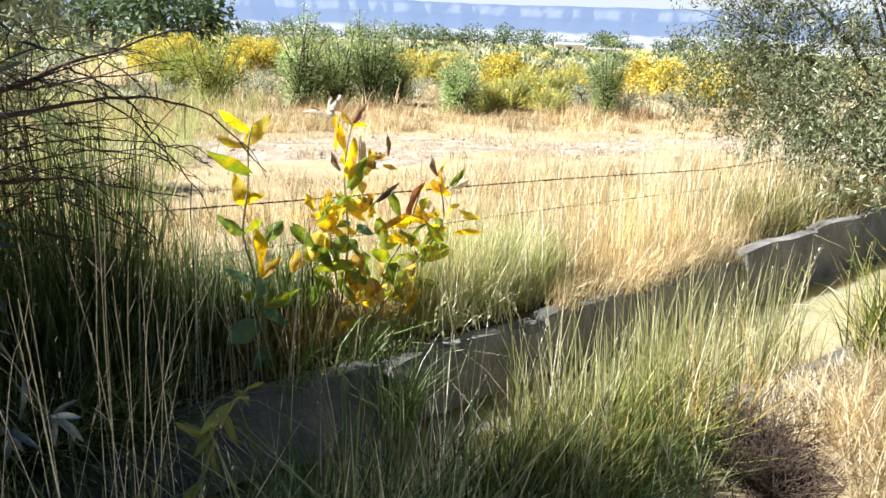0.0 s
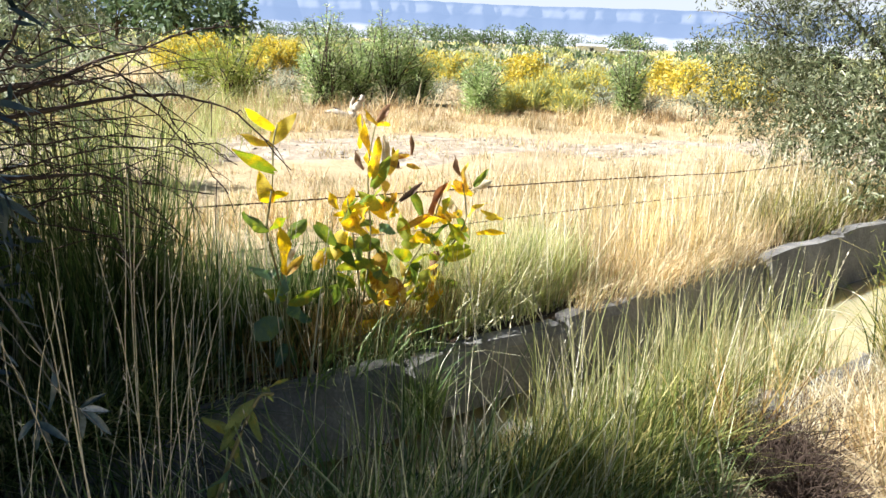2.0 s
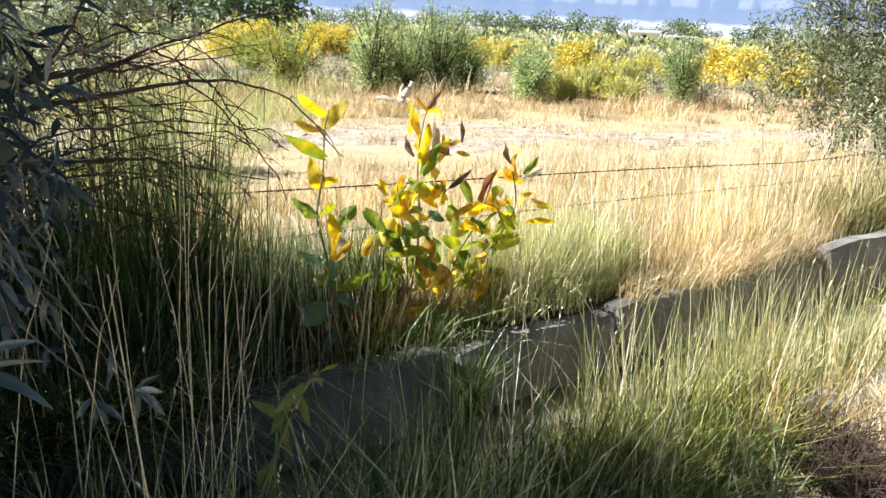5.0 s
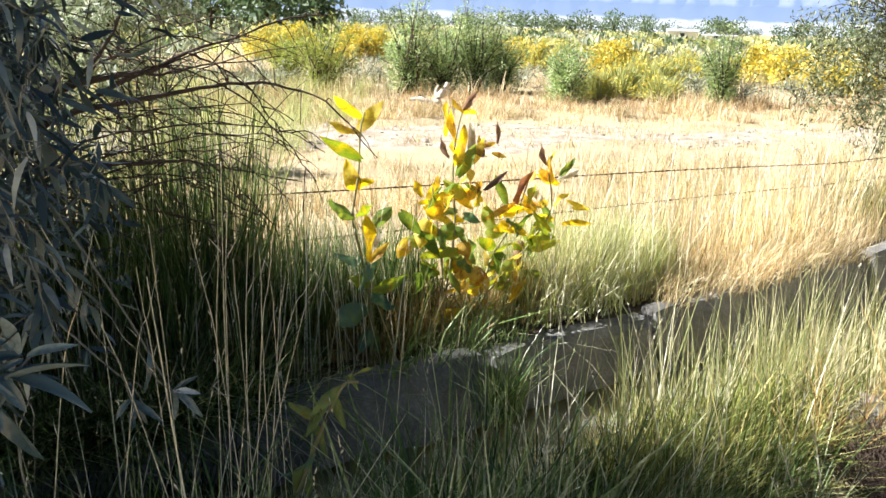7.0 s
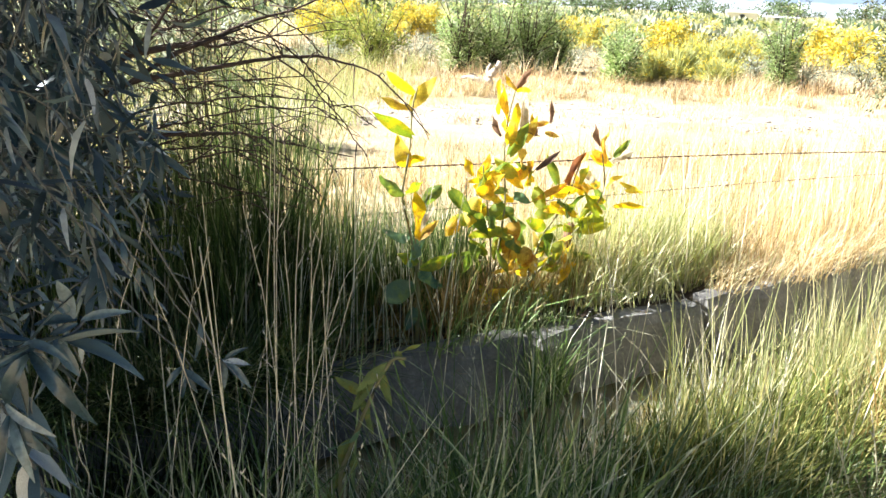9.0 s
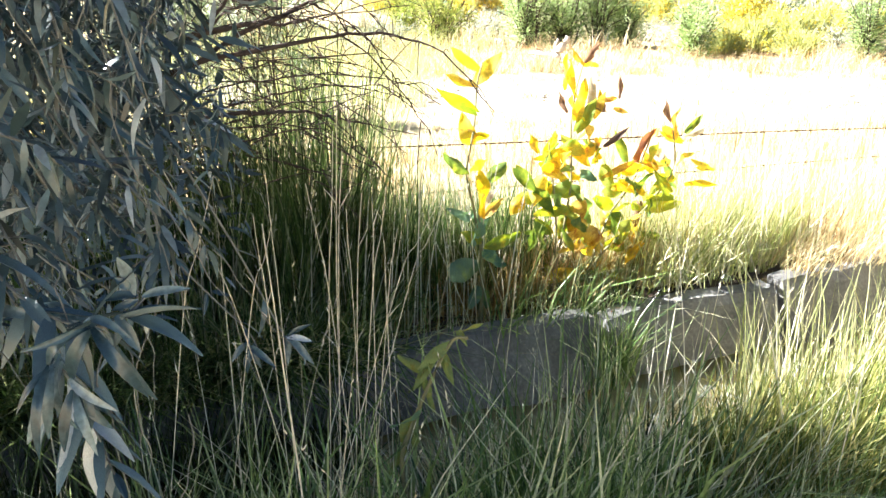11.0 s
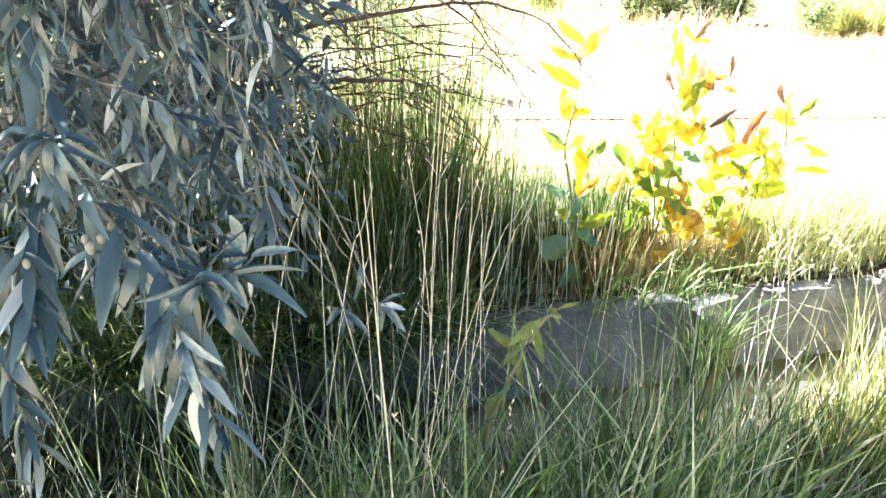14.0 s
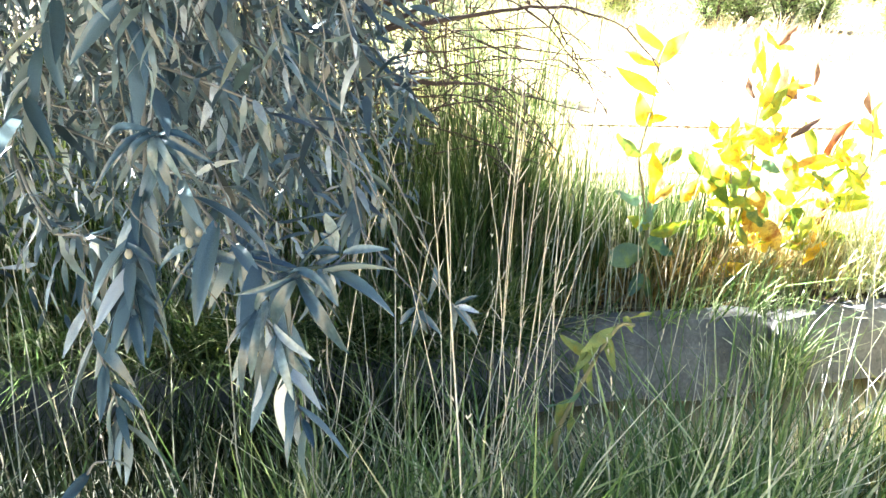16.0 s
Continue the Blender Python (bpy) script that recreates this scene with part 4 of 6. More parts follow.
grass("bank_grass_green", (2.35, 3.7, 2.93, 3.35), 210, 22, 0.05, 0.44, 0.007, BANK_GREEN, "green and tan grass behind the ditch wall", 32, 0.36, 0.14)
grass("bank_grass_russet", (1.4, 2.6, 2.9, 3.15), 90, 20, 0.05, 0.32, 0.005, RUSSET_STRAW, "russet dead grass at the foot of the milkweed", 33, 0.35, 0.4)
grass("bank_grass_dry", (2.6, 10.5, 2.80, 3.6), 380, 18, 0.06, 0.40, 0.0075, STRAW, "tall straw grass hanging over the ditch wall", 34, 0.36, 0.15, keep=lambda s, n: (n > np.where(s < 3.9, 2.95, 2.84)) & (np.sin(s * 5.3) + np.sin(s * 2.1 + n * 9) > -0.9))
grass("bank_grass_clump", (6.0, 8.2, 2.8, 3.5), 60, 22, 0.06, 0.50, 0.009, GREEN_GRASS, "green clumps of grass below the olive", 65, 0.35, 0.4)
grass("overhang_grass", (2.4, 10.5, 2.70, 2.88), 190, 16, 0.05, 0.36, 0.007, STRAW, "tan grass drooping over the wall top", 39, 0.35, 0.45, heading=math.atan2(-0.833, 0.553), z=0.0,
      keep=lambda s, n: (np.sin(s * 3.1) + np.sin(s * 7.7 + 1) > 0.1) & (s > 3.75) & ((s < 5.15) | (s > 7.2)))
grass("overhang_gold", (3.2, 5.2, 2.66, 2.86), 60, 16, 0.05, 0.22, 0.006, STRAW, "bleached grass drooping over the wall face", 69, 0.45, 0.55, heading=math.atan2(-0.833, 0.553), z=0.0)
grass("bank_grass_gold", (3.2, 9.5, 2.95, 4.3), 150, 18, 0.07, 0.55, 0.006, GOLD_GRASS, "tall golden grass on the far bank", 70, 0.22, 0.08)
grass("overhang_green", (2.4, 3.0, 2.74, 2.95), 18, 14, 0.06, 0.36, 0.008, BANK_GREEN, "green and pale grass falling over the wall", 53, 0.45, 0.6, z=0.0)
grass("overhang_shade", (-2.6, 0.15, 2.62, 2.76), 90, 16, 0.05, 0.40, 0.008, SHADE_GRASS, "dark grass hanging over the wall under the tree", 54, 0.5, 0.75, heading=math.atan2(-0.833, 0.553), z=0.0)
# blades added to darken the part of the wall lost in shade
grass("overhang_dark", (-0.4, 0.95, 2.56, 2.72), 75, 18, 0.05, 0.44, 0.009, RUSH, "matted grass added over the wall to stand for its deep shade", 73, 0.5, 0.8, heading=math.atan2(-0.833, 0.553), z=0.0)
# sedge added where the wall foot is black with shade
grass("wall_sedge", (-1.6, 0.85, 2.3, 2.52), 110, 18, 0.06, 0.42, 0.010, RUSH_SHADED, "sedge added along the wall foot, coloured dark as its shade", 74, 0.4, 0.4, z=-0.36)
grass("overhang_sparse", (0.1, 2.0, 2.64, 2.76), 16, 10, 0.05, 0.40, 0.007, SHADE_GRASS, "a few blades hanging over the wall", 55, 0.5, 0.75, heading=math.atan2(-0.833, 0.553), z=0.0)
grass("joint_tuft", (1.95, 2.15, 2.52, 2.62), 10, 24, 0.03, 0.36, 0.007, SHADE_GRASS, "grass tuft growing from a joint of the wall", 59, 0.4, 0.4, z=-0.28)
stalks("wall_stalks", (-1.2, 1.7, 2.68, 2.9), 80, 0.85, PALE_STALK, "pale stalks rising along the wall", 56, 0.14, 0.0075)
stalks("ditch_stalks", (-0.9, 1.9, 1.35, 2.0), 40, 0.95, PALE_STALK, "pale stalks rising from the near water margin", 57, 0.11, 0.005, z=-0.1)
grass("near_tuft_straw", (2.35, 2.9, 1.3, 1.6), 40, 16, 0.06, 0.50, 0.007, RUSSET_STRAW, "straw blades among the tall green grass", 58, 0.35, 0.4)
stalks("edge_stalks", (1.9, 2.9, 1.35, 1.6), 20, 0.6, PALE_STALK, "leaning pale stalks at the near edge of the water", 40, 0.16, 0.005)
grass("bank_grass_shade", (-3, 1.1, 2.78, 3.1), 260, 20, 0.05, 0.42, 0.006, SHADE_GRASS, "short grass at the foot of the rushes", 35, 0.4, 0.4)
stalks("bank_stalks_pale", (-1.6, 1.7, 2.80, 3.2), 170, 0.92, PALE_STALK, "pale dry seed stalks among the rushes", 36, 0.15, 0.007)
stalks("bank_stalks_dry", (3.0, 9.0, 2.85, 3.8), 360, 0.85, PALE_STALK, "tall pale seed stalks on the bank", 37, 0.2, 0.0075)
stalks("foot_stalks", (1.65, 2.5, 2.84, 3.1), 90, 0.42, RUSSET, "reddish brown dead stalks at the milkweed's foot", 67, 0.25, 0.009, head=False, z=-0.1)
grass("foot_grass", (1.75, 2.3, 2.76, 3.0), 40, 18, 0.05, 0.34, 0.007, SHADE_GRASS, "mixed green grass at the milkweed's foot", 68, 0.4, 0.4)
stalks("dark_stalks", (1.7, 2.3, 3.0, 3.4), 14, 0.95, PALE_STALK, "thin brown stalks beside the milkweed", 38, 0.16, head=False)

# near bank
grass("ditch_sedge", (-0.9, 2.35, 1.46, 1.95), 180, 18, 0.055, 0.36, 0.009, SHADE_GRASS, "sedge growing in the near margin of the water", 51, 0.35, 0.4, z=-0.35)
# dark-coloured blades paint the shaded gaps beneath the near grass
grass("ditch_sedge_dark", (-2.6, 2.3, 1.44, 1.9), 300, 18, 0.06, 0.44, 0.011, RUSH_SHADED, "sedge low over the water, shade put into its colour", 64, 0.4, 0.4, z=-0.35)
grass("ditch_sedge_dry", (-2.6, 2.4, 1.46, 1.9), 90, 12, 0.055, 0.62, 0.006, PALE_STALK, "dead blades in the near margin of the water", 52, 0.5, 0.4, z=-0.35)
grass("near_grass", (-2.6, 1.45, 1.15, 1.50), 460, 18, 0.045, 0.58, 0.0105, SHADE_GRASS, "long green grass on the near bank", 41, 0.42, 0.32, z=-0.08,
      keep=lambda s, n: thin_out(s, n, np.where(s < -0.15, 0.05, 0.8)))
grass("near_grass_low", (1.6, 2.3, 1.1, 1.42), 60, 16, 0.05, 0.30, 0.006, SHADE_GRASS, "shorter grass at the foot of the tall tuft", 66, 0.38, 0.3, z=-0.06)
grass("near_grass_tuft", (1.55, 3.0, 1.26, 1.56), 215, 22, 0.05, 0.38, 0.0072, GREEN_GRASS, "tall yellow green grass leaning over the ditch", 42, 0.42, 0.4, heading=math.atan2(0.553, 0.833), z=-0.08, keep=lambda s, n: s < 2.3 + (n - 1.25) * 1.7)
grass("near_grass_dry", (2.4, 5.5, 0.35, 1.15), 420, 26, 0.06, 0.30, 0.006, STRAW, "short straw grass on the near bank", 43, 0.5, 0.5, keep=lambda s, n: (np.hypot(s - 2.57, n - 1.08) > 0.30) & (s > 2.5))
grass("near_litter", (2.9, 5.2, 0.95, 1.40), 80, 16, 0.06, 0.20, 0.006, STRAW, "short dead grass over the broken ditch lip", 48, 0.7, 0.6)
grass("bleached_litter", (2.8, 4.3, 1.08, 1.40), 130, 16, 0.06, 0.15, 0.005, PALE_STALK, "bleached dead stems strewn along the ditch lip", 71, 0.95, 0.3)
grass("bank_slope_straw", (3.05, 3.9, 1.4, 1.58), 60, 14, 0.05, 0.30, 0.006, STRAW, "straw leaning over the water below the lip", 75, 0.5, 0.4, z=-0.25)
grass("near_grass_shoots", (2.1, 3.7, 1.45, 1.9), 110, 12, 0.05, 0.60, 0.006, SHOOTS, "tall upright shoots above the green grass", 60, 0.16, 0.16, z=-0.12)
# dark-coloured blades paint the deep shade under the tree
grass("near_grass_deep", (-2.6, 0.0, 1.0, 1.5), 260, 20, 0.06, 0.52, 0.011, RUSH_SHADED, "grass under the olive on the near bank, shade put into its colour", 63, 0.3, 0.4, z=-0.06)
grass("near_grass_edge", (3.8, 6.0, 1.15, 1.45), 150, 22, 0.05, 0.52, 0.008, GREEN_GRASS, "green grass at the water's edge", 44, 0.4, 0.4)
grass("near_grass_straw", (-0.6, 1.9, 1.2, 1.65), 80, 10, 0.06, 0.44, 0.003, PALE_STALK, "dry blades lying through the green grass", 45, 0.9, 0.4)
stalks("near_stalks", (-0.5, 2.8, 1.2, 1.6), 64, 0.80, PALE_STALK, "pale seed stalks rising from the near bank", 46, 0.13, 0.0042)
grass("bank_behind", (-4, 7, -3.5, 0.5), 260, 16, 0.09, 0.22, 0.006, STRAW, "short dry grass where one would stand", 47, 0.5, 0.5, keep=lambda s, n: np.hypot(s, n) > 0.5)


# ---- barbed wire ----
def barbed_wire(n, heights, label, seed, thick=0.0027):
    """Two twisted strands with barbs every 12 cm, sagging between far posts."""
    root = thing("barbed_wire", place(1.0, n, heights[1]), label, "wire", "fence wires")
    s = np.linspace(-9, 16, 500)
    z = np.interp(s, [-9, 1.0, 6.0, 16], heights) - 0.01 * np.sin(s * 1.1)
    for ph in (0, math.pi):
        line = places(s, n + 0.003 * np.cos(s * 55 + ph) + 0.03 * np.sin(s * 0.7 + seed), z + 0.003 * np.sin(s * 55 + ph))
        mesh_part("strand", quads("strand", *tube(line, thick, thick, 4), WIRE), root)
    rng = np.random.RandomState(seed)
    for sb in np.arange(-2.5, 8.5, 0.125):
        zb = np.interp(sb, [-9, 1.0, 6.0, 16], heights) - 0.01 * math.sin(sb * 1.1)
        p = np.array(place(sb, n + 0.03 * math.sin(sb * 0.7 + seed), zb))
        for q in range(2):
            d = rng.normal(size=3)
            d *= 0.016 / np.linalg.norm(d)
            mesh_part("barb", quads("barb", *tube(np.array([p - d, p, p + d]), 0.0016, 0.001, 4), WIRE), root)


barbed_wire(3.5, (0.70, 0.662, 0.485, 0.5), "rusty barbed wire strand crossing behind the milkweed", 1)
barbed_wire(3.5, (0.44, 0.42, 0.31, 0.30), "lower rusty barbed wire strand in the dry grass", 2, 0.0018)


# ---- milkweed ----
def leaf_mesh(length, width, curl, fold, wave, seed):
    """A broad leaf along +x: midrib sunk, edges waved, tip pointed, with a little thickness at the rib."""
    st, rng = 9, random.Random(seed)
    ph = rng.uniform(0, 6)
    v, f = [], []
    for i in range(st):
        t = i / (st - 1)
        w = width * 0.5 * max(0.03, math.sin(math.pi * min(1, t * 0.93 + 0.05) ** 0.85)) ** 0.85
        x = length * t
        z = -curl * length * t * t
        for k, q in enumerate((-1, -0.5, 0, 0.5, 1)):
            e = wave * width * math.sin(t * 9 + ph + (2 if q > 0 else 0)) * abs(q)
            v.append((x + 0.06 * length * (0.3 - abs(q)) * (1 - t), q * w, z + fold * abs(q) * w + e))
    for i in range(st - 1):
        for k in range(4):
            a = i * 5 + k
            f.append((a, a + 5, a + 6, a + 1))
    return v, f


MILK_SHAPES = {}


def milk_leaf(stem, n, s, z, angle, length, width, kind, rng, loose=1.0):
    """One leaf on a stem: set by its foot in the plan's plane across the ditch and the slope of its midrib."""
    shape = rng.randrange(6)
    key = (kind, shape)
    if key not in MILK_SHAPES:
        dry = kind in "brdc"
        v, f = leaf_mesh(1.0, 0.42, (0.38 if not dry else 0.2) * (1 if shape % 2 else -0.5), 1.1 if dry else (0.2, 0.5, 0.8)[shape % 3], 0.2 if dry else 0.17, shape + 10)
        MILK_SHAPES[key] = quads("leaf", np.array(v), np.array(f), MILK[kind])
    ob = new("leaf", MILK_SHAPES[key])
    ob.parent = stem
    turn = math.degrees(math.atan2(ALONG.y, ALONG.x))
    yaw_off = rng.uniform(-38, 38) * loose
    roll = rng.uniform(35, 80) if loose == 1.0 else rng.uniform(50, 85)
    m = Matrix.Translation(place(s, n + rng.uniform(-0.02, 0.02), z)) @ pose(0, 0, 0, 0, 0, turn)
    m = m @ Matrix.Rotation(radians(-angle), 4, "Y") @ Matrix.Rotation(radians(yaw_off * 0.7), 4, "Z") @ Matrix.Rotation(radians(rng.choice((-1, 1)) * roll), 4, "X")
    ob.matrix_world = m @ Matrix.Diagonal((length * 1.06, width / 0.42 * 1.16, width / 0.42 * 1.16, 1))
    ob.matrix_parent_inverse = Matrix.Identity(4)
    ob.matrix_basis = Matrix.Translation(-stem.parent.location - stem.location) @ m @ Matrix.Diagonal((length * 1.06, width / 0.42 * 1.16, width / 0.42 * 1.16, 1))
    return ob


def milkweed(base_s, n, stems, label, seed, extra=False, small=1.0):
    """A milkweed plant: stems, each with its leaves."""
    rng = random.Random(seed)
    root = thing("milkweed_plant", place(base_s, n, -0.03), label, "milkweed", "milkweeds")
    for line, leafs in stems:
        pts = [place(s, n, z) for s, z in line]
        me = quads("stem", *tube(spline(pts, 22), 0.0065, 0.0035, 6, 0.12), STEM)
        st = mesh_part("stem", me, root)
        st.location = (0, 0, 0)
        me.transform(Matrix.Translation(-root.location))
        for args in leafs:
            s, z, angle, length, width, kind = args
            milk_leaf(st, n, s, z, angle, length * small, width * small, kind, rng, 0.4)
        for q in range(7 if extra else 0):
            t = 0.2 + 0.55 * q / 9
            i = min(len(line) - 2, int(t * (len(line) - 1)))
            s = line[i][0] + rng.uniform(-0.1, 0.12)
            milk_leaf(st, n + rng.uniform(-0.08, 0.08), s, max(0.08, line[i][1] + rng.uniform(0.0, 0.2)), rng.choice((-50, -20, 30, 150, 200, 220)) + rng.uniform(-20, 20), rng.uniform(0.09, 0.16), rng.uniform(0.035, 0.06), rng.choice("glglyo"), rng)
        for args in leafs if extra else ():
            s, z, a, ln, w, kind = args
            if rng.random() < 0.25:
                milk_leaf(st, n + rng.uniform(-0.06, 0.08), s + rng.uniform(-0.08, 0.08), z + rng.uniform(-0.1, 0.06), rng.uniform(0, 360), ln * rng.uniform(0.5, 0.8), w * 0.85, rng.choice("yylogc"), rng)
            milk_leaf(st, n + rng.uniform(-0.05, 0.06), s + rng.uniform(-0.05, 0.05), z + rng.uniform(-0.06, 0.03), 180 - a + rng.uniform(-35, 35), ln * rng.uniform(0.6, 0.9), w * 0.9, rng.choice((kind if kind in "ylgo" else "y", "y", "l", "g")), rng)
    return root


milkweed(1.5, 2.85, [
    ([(1.52, -0.03), (1.52, 0.26), (1.48, 0.48), (1.435, 0.65), (1.45, 0.77), (1.465, 0.87), (1.47, 1.02), (1.49, 1.10)],
     [(1.47, 1.02, 52, 0.159, 0.051, "y"), (1.47, 1.02, 157, 0.140, 0.037, "y"), (1.47, 1.08, 149, 0.160, 0.037, "y"), (1.47, 0.91, 149, 0.198, 0.047, "l"),
      (1.46, 0.78, 116, 0.109, 0.061, "y"), (1.46, 0.79, 34, 0.061, 0.042, "y"), (1.44, 0.67, 151, 0.151, 0.047, "g"), (1.45, 0.67, 15, 0.095, 0.043, "l"),
      (1.48, 0.67, -86, 0.194, 0.062, "y"), (1.52, 0.46, 44, 0.114, 0.034, "o"), (1.53, 0.48, 48, 0.132, 0.034, "c"), (1.49, 0.47, 172, 0.116, 0.044, "p"),
      (1.52, 0.34, 8, 0.195, 0.049, "l"), (1.52, 0.25, -168, 0.194, 0.090, "p"), (1.52, 0.13, -65, 0.127, 0.050, "p"), (1.51, 0.15, -115, 0.101, 0.045, "p")]),
    ([(1.53, -0.03), (1.53, 0.2), (1.51, 0.40), (1.50, 0.47)],
     [(1.50, 0.45, -114, 0.100, 0.053, "p"), (1.52, 0.32, -48, 0.113, 0.059, "p"), (1.51, 0.40, 70, 0.10, 0.05, "p"), (1.51, 0.36, 150, 0.09, 0.045, "l")]),
], "single tall milkweed stem with yellowing leaves above grey green ones", 61)
milkweed(2.0, 2.95, [
    ([(1.95, -0.03), (1.99, 0.265), (2.02, 0.54), (2.0, 0.785), (2.01, 0.95), (2.04, 1.08)],
     [(2.01, 0.83, 88, 0.21, 0.060, "y"), (2.02, 0.93, 92, 0.18, 0.055, "y"), (1.97, 0.87, 112, 0.105, 0.031, "b"), (2.05, 1.08, 49, 0.117, 0.034, "b"),
      (2.10, 0.87, 92, 0.161, 0.042, "c"), (2.11, 0.88, -22, 0.077, 0.042, "b"), (2.23, 0.92, 97, 0.119, 0.024, "b"), (2.23, 0.92, -175, 0.109, 0.024, "o"),
      (2.04, 0.81, 14, 0.131, 0.058, "o"), (2.07, 0.81, -64, 0.141, 0.063, "o"), (2.15, 0.68, 43, 0.079, 0.054, "o"), (2.18, 0.70, 36, 0.16, 0.028, "d")]),
    ([(1.97, -0.03), (1.96, 0.3), (1.93, 0.52), (1.90, 0.66), (1.89, 0.74)],
     [(1.88, 0.68, 46, 0.130, 0.046, "y"), (1.84, 0.64, -38, 0.159, 0.082, "y"), (1.99, 0.73, -42, 0.135, 0.063, "y"), (1.98, 0.65, 16, 0.082, 0.063, "c"),
      (2.08, 0.58, -11, 0.074, 0.054, "p"), (1.72, 0.64, -49, 0.181, 0.061, "g"), (1.82, 0.53, -38, 0.145, 0.067, "g"), (1.96, 0.49, 12, 0.148, 0.058, "l"),
      (2.08, 0.46, -114, 0.171, 0.081, "o"), (2.03, 0.43, -102, 0.19, 0.066, "l"), (1.84, 0.37, -71, 0.168, 0.068, "g"), (1.93, 0.15, -97, 0.092, 0.054, "l"),
      (2.00, 0.56, -142, 0.126, 0.058, "g"), (2.05, 0.66, 30, 0.12, 0.06, "y"), (1.93, 0.60, 100, 0.12, 0.05, "y")]),
], "milkweed stems crowded with yellow, orange and withered leaves", 62, True, 0.88)
milkweed(2.15, 2.95, [
    ([(2.10, -0.03), (2.17, 0.12), (2.25, 0.36), (2.36, 0.50), (2.436, 0.68), (2.465, 0.78)],
     [(2.38, 0.61, 67, 0.20, 0.046, "r"), (2.27, 0.56, 41, 0.124, 0.069, "y"), (2.40, 0.46, 78, 0.129, 0.051, "g"), (2.45, 0.61, 54, 0.107, 0.057, "l"),
      (2.39, 0.61, -13, 0.209, 0.034, "o"), (2.46, 0.41, 17, 0.156, 0.063, "l"), (2.33, 0.36, -137, 0.121, 0.062, "g"), (2.13, 0.34, -149, 0.169, 0.082, "o"),
      (2.24, 0.37, -61, 0.191, 0.061, "g"), (2.34, 0.52, -152, 0.082, 0.056, "y"), (2.38, 0.20, -169, 0.136, 0.040, "l"), (2.26, 0.10, -159, 0.098, 0.040, "l")]),
    ([(2.12, -0.03), (2.2, 0.14), (2.34, 0.27), (2.49, 0.40), (2.60, 0.53), (2.61, 0.63), (2.58, 0.75)],
     [(2.64, 0.57, 55, 0.121, 0.053, "y"), (2.58, 0.79, 112, 0.126, 0.034, "b"), (2.60, 0.74, 102, 0.135, 0.046, "o"), (2.65, 0.71, 14, 0.193, 0.041, "c"),
      (2.68, 0.48, 0, 0.191, 0.036, "y"), (2.76, 0.55, -3, 0.144, 0.030, "y"), (2.54, 0.53, -26, 0.210, 0.040, "g"), (2.45, 0.37, -1, 0.278, 0.069, "l"),
      (2.44, 0.41, -99, 0.14, 0.055, "b"), (2.35, 0.30, -48, 0.253, 0.051, "o"), (2.46, 0.25, -19, 0.187, 0.041, "g"), (2.54, 0.77, -43, 0.149, 0.046, "o"),
      (2.56, 0.62, 140, 0.11, 0.05, "c")]),
], "leaning milkweed with green, yellow and rust brown leaves", 63, True, 0.88)
milkweed(0.68, 1.5, [
    ([(0.68, -0.05), (0.61, 0.32), (0.63, 0.43), (0.68, 0.55), (0.73, 0.64), (0.77, 0.64)],
     [(0.73, 0.635, -158, 0.13, 0.030, "s"), (0.71, 0.615, -69, 0.12, 0.025, "s"), (0.66, 0.605, -105, 0.11, 0.027, "s"), (0.69, 0.625, -125, 0.12, 0.027, "s"), (0.67, 0.545, -80, 0.10, 0.025, "s"), (0.65, 0.495, -140, 0.10, 0.025, "p"), (0.63, 0.435, -75, 0.11, 0.025, "s"), (0.62, 0.375, -120, 0.10, 0.023, "s"), (0.75, 0.665, 13, 0.074, 0.014, "s"),
      (0.75, 0.655, -55, 0.045, 0.019, "s"), (0.68, 0.565, 149, 0.118, 0.027, "s"), (0.63, 0.455, -103, 0.089, 0.034, "s")]),
], "low drooping milkweed shoot with limp yellow green leaves", 64, small=0.8)


# ---- olive trees ----
def two_sided(name, v, down, f):
    """A leaf with a dark upper sheet and, a hair below it, a pale felted lower one."""
    v, f = np.array(v), np.array(f)
    me = quads(name, np.concatenate([v, v + np.array(down)]), np.concatenate([f, f[:, ::-1] + len(v)]), OLIVE_LEAF_SINGLE)
    me.materials.append(OLIVE_UNDER)
    me.polygons.foreach_set("material_index", np.repeat([0, 1], len(f)).astype(np.int32))
    return me


NEAR_LEAVES = []
for k in range(6):
    lv, lf = leaf_mesh(1.0, 0.21, (0.12, 0.34, 0.5, 0.02, 0.42, 0.24)[k], (0.35, 0.5, 0.25, 0.6, 0.15, 0.8)[k], 0.03, 40 + k)
    NEAR_LEAVES.append(two_sided("leaf", lv, (0, 0, -0.006), lf))


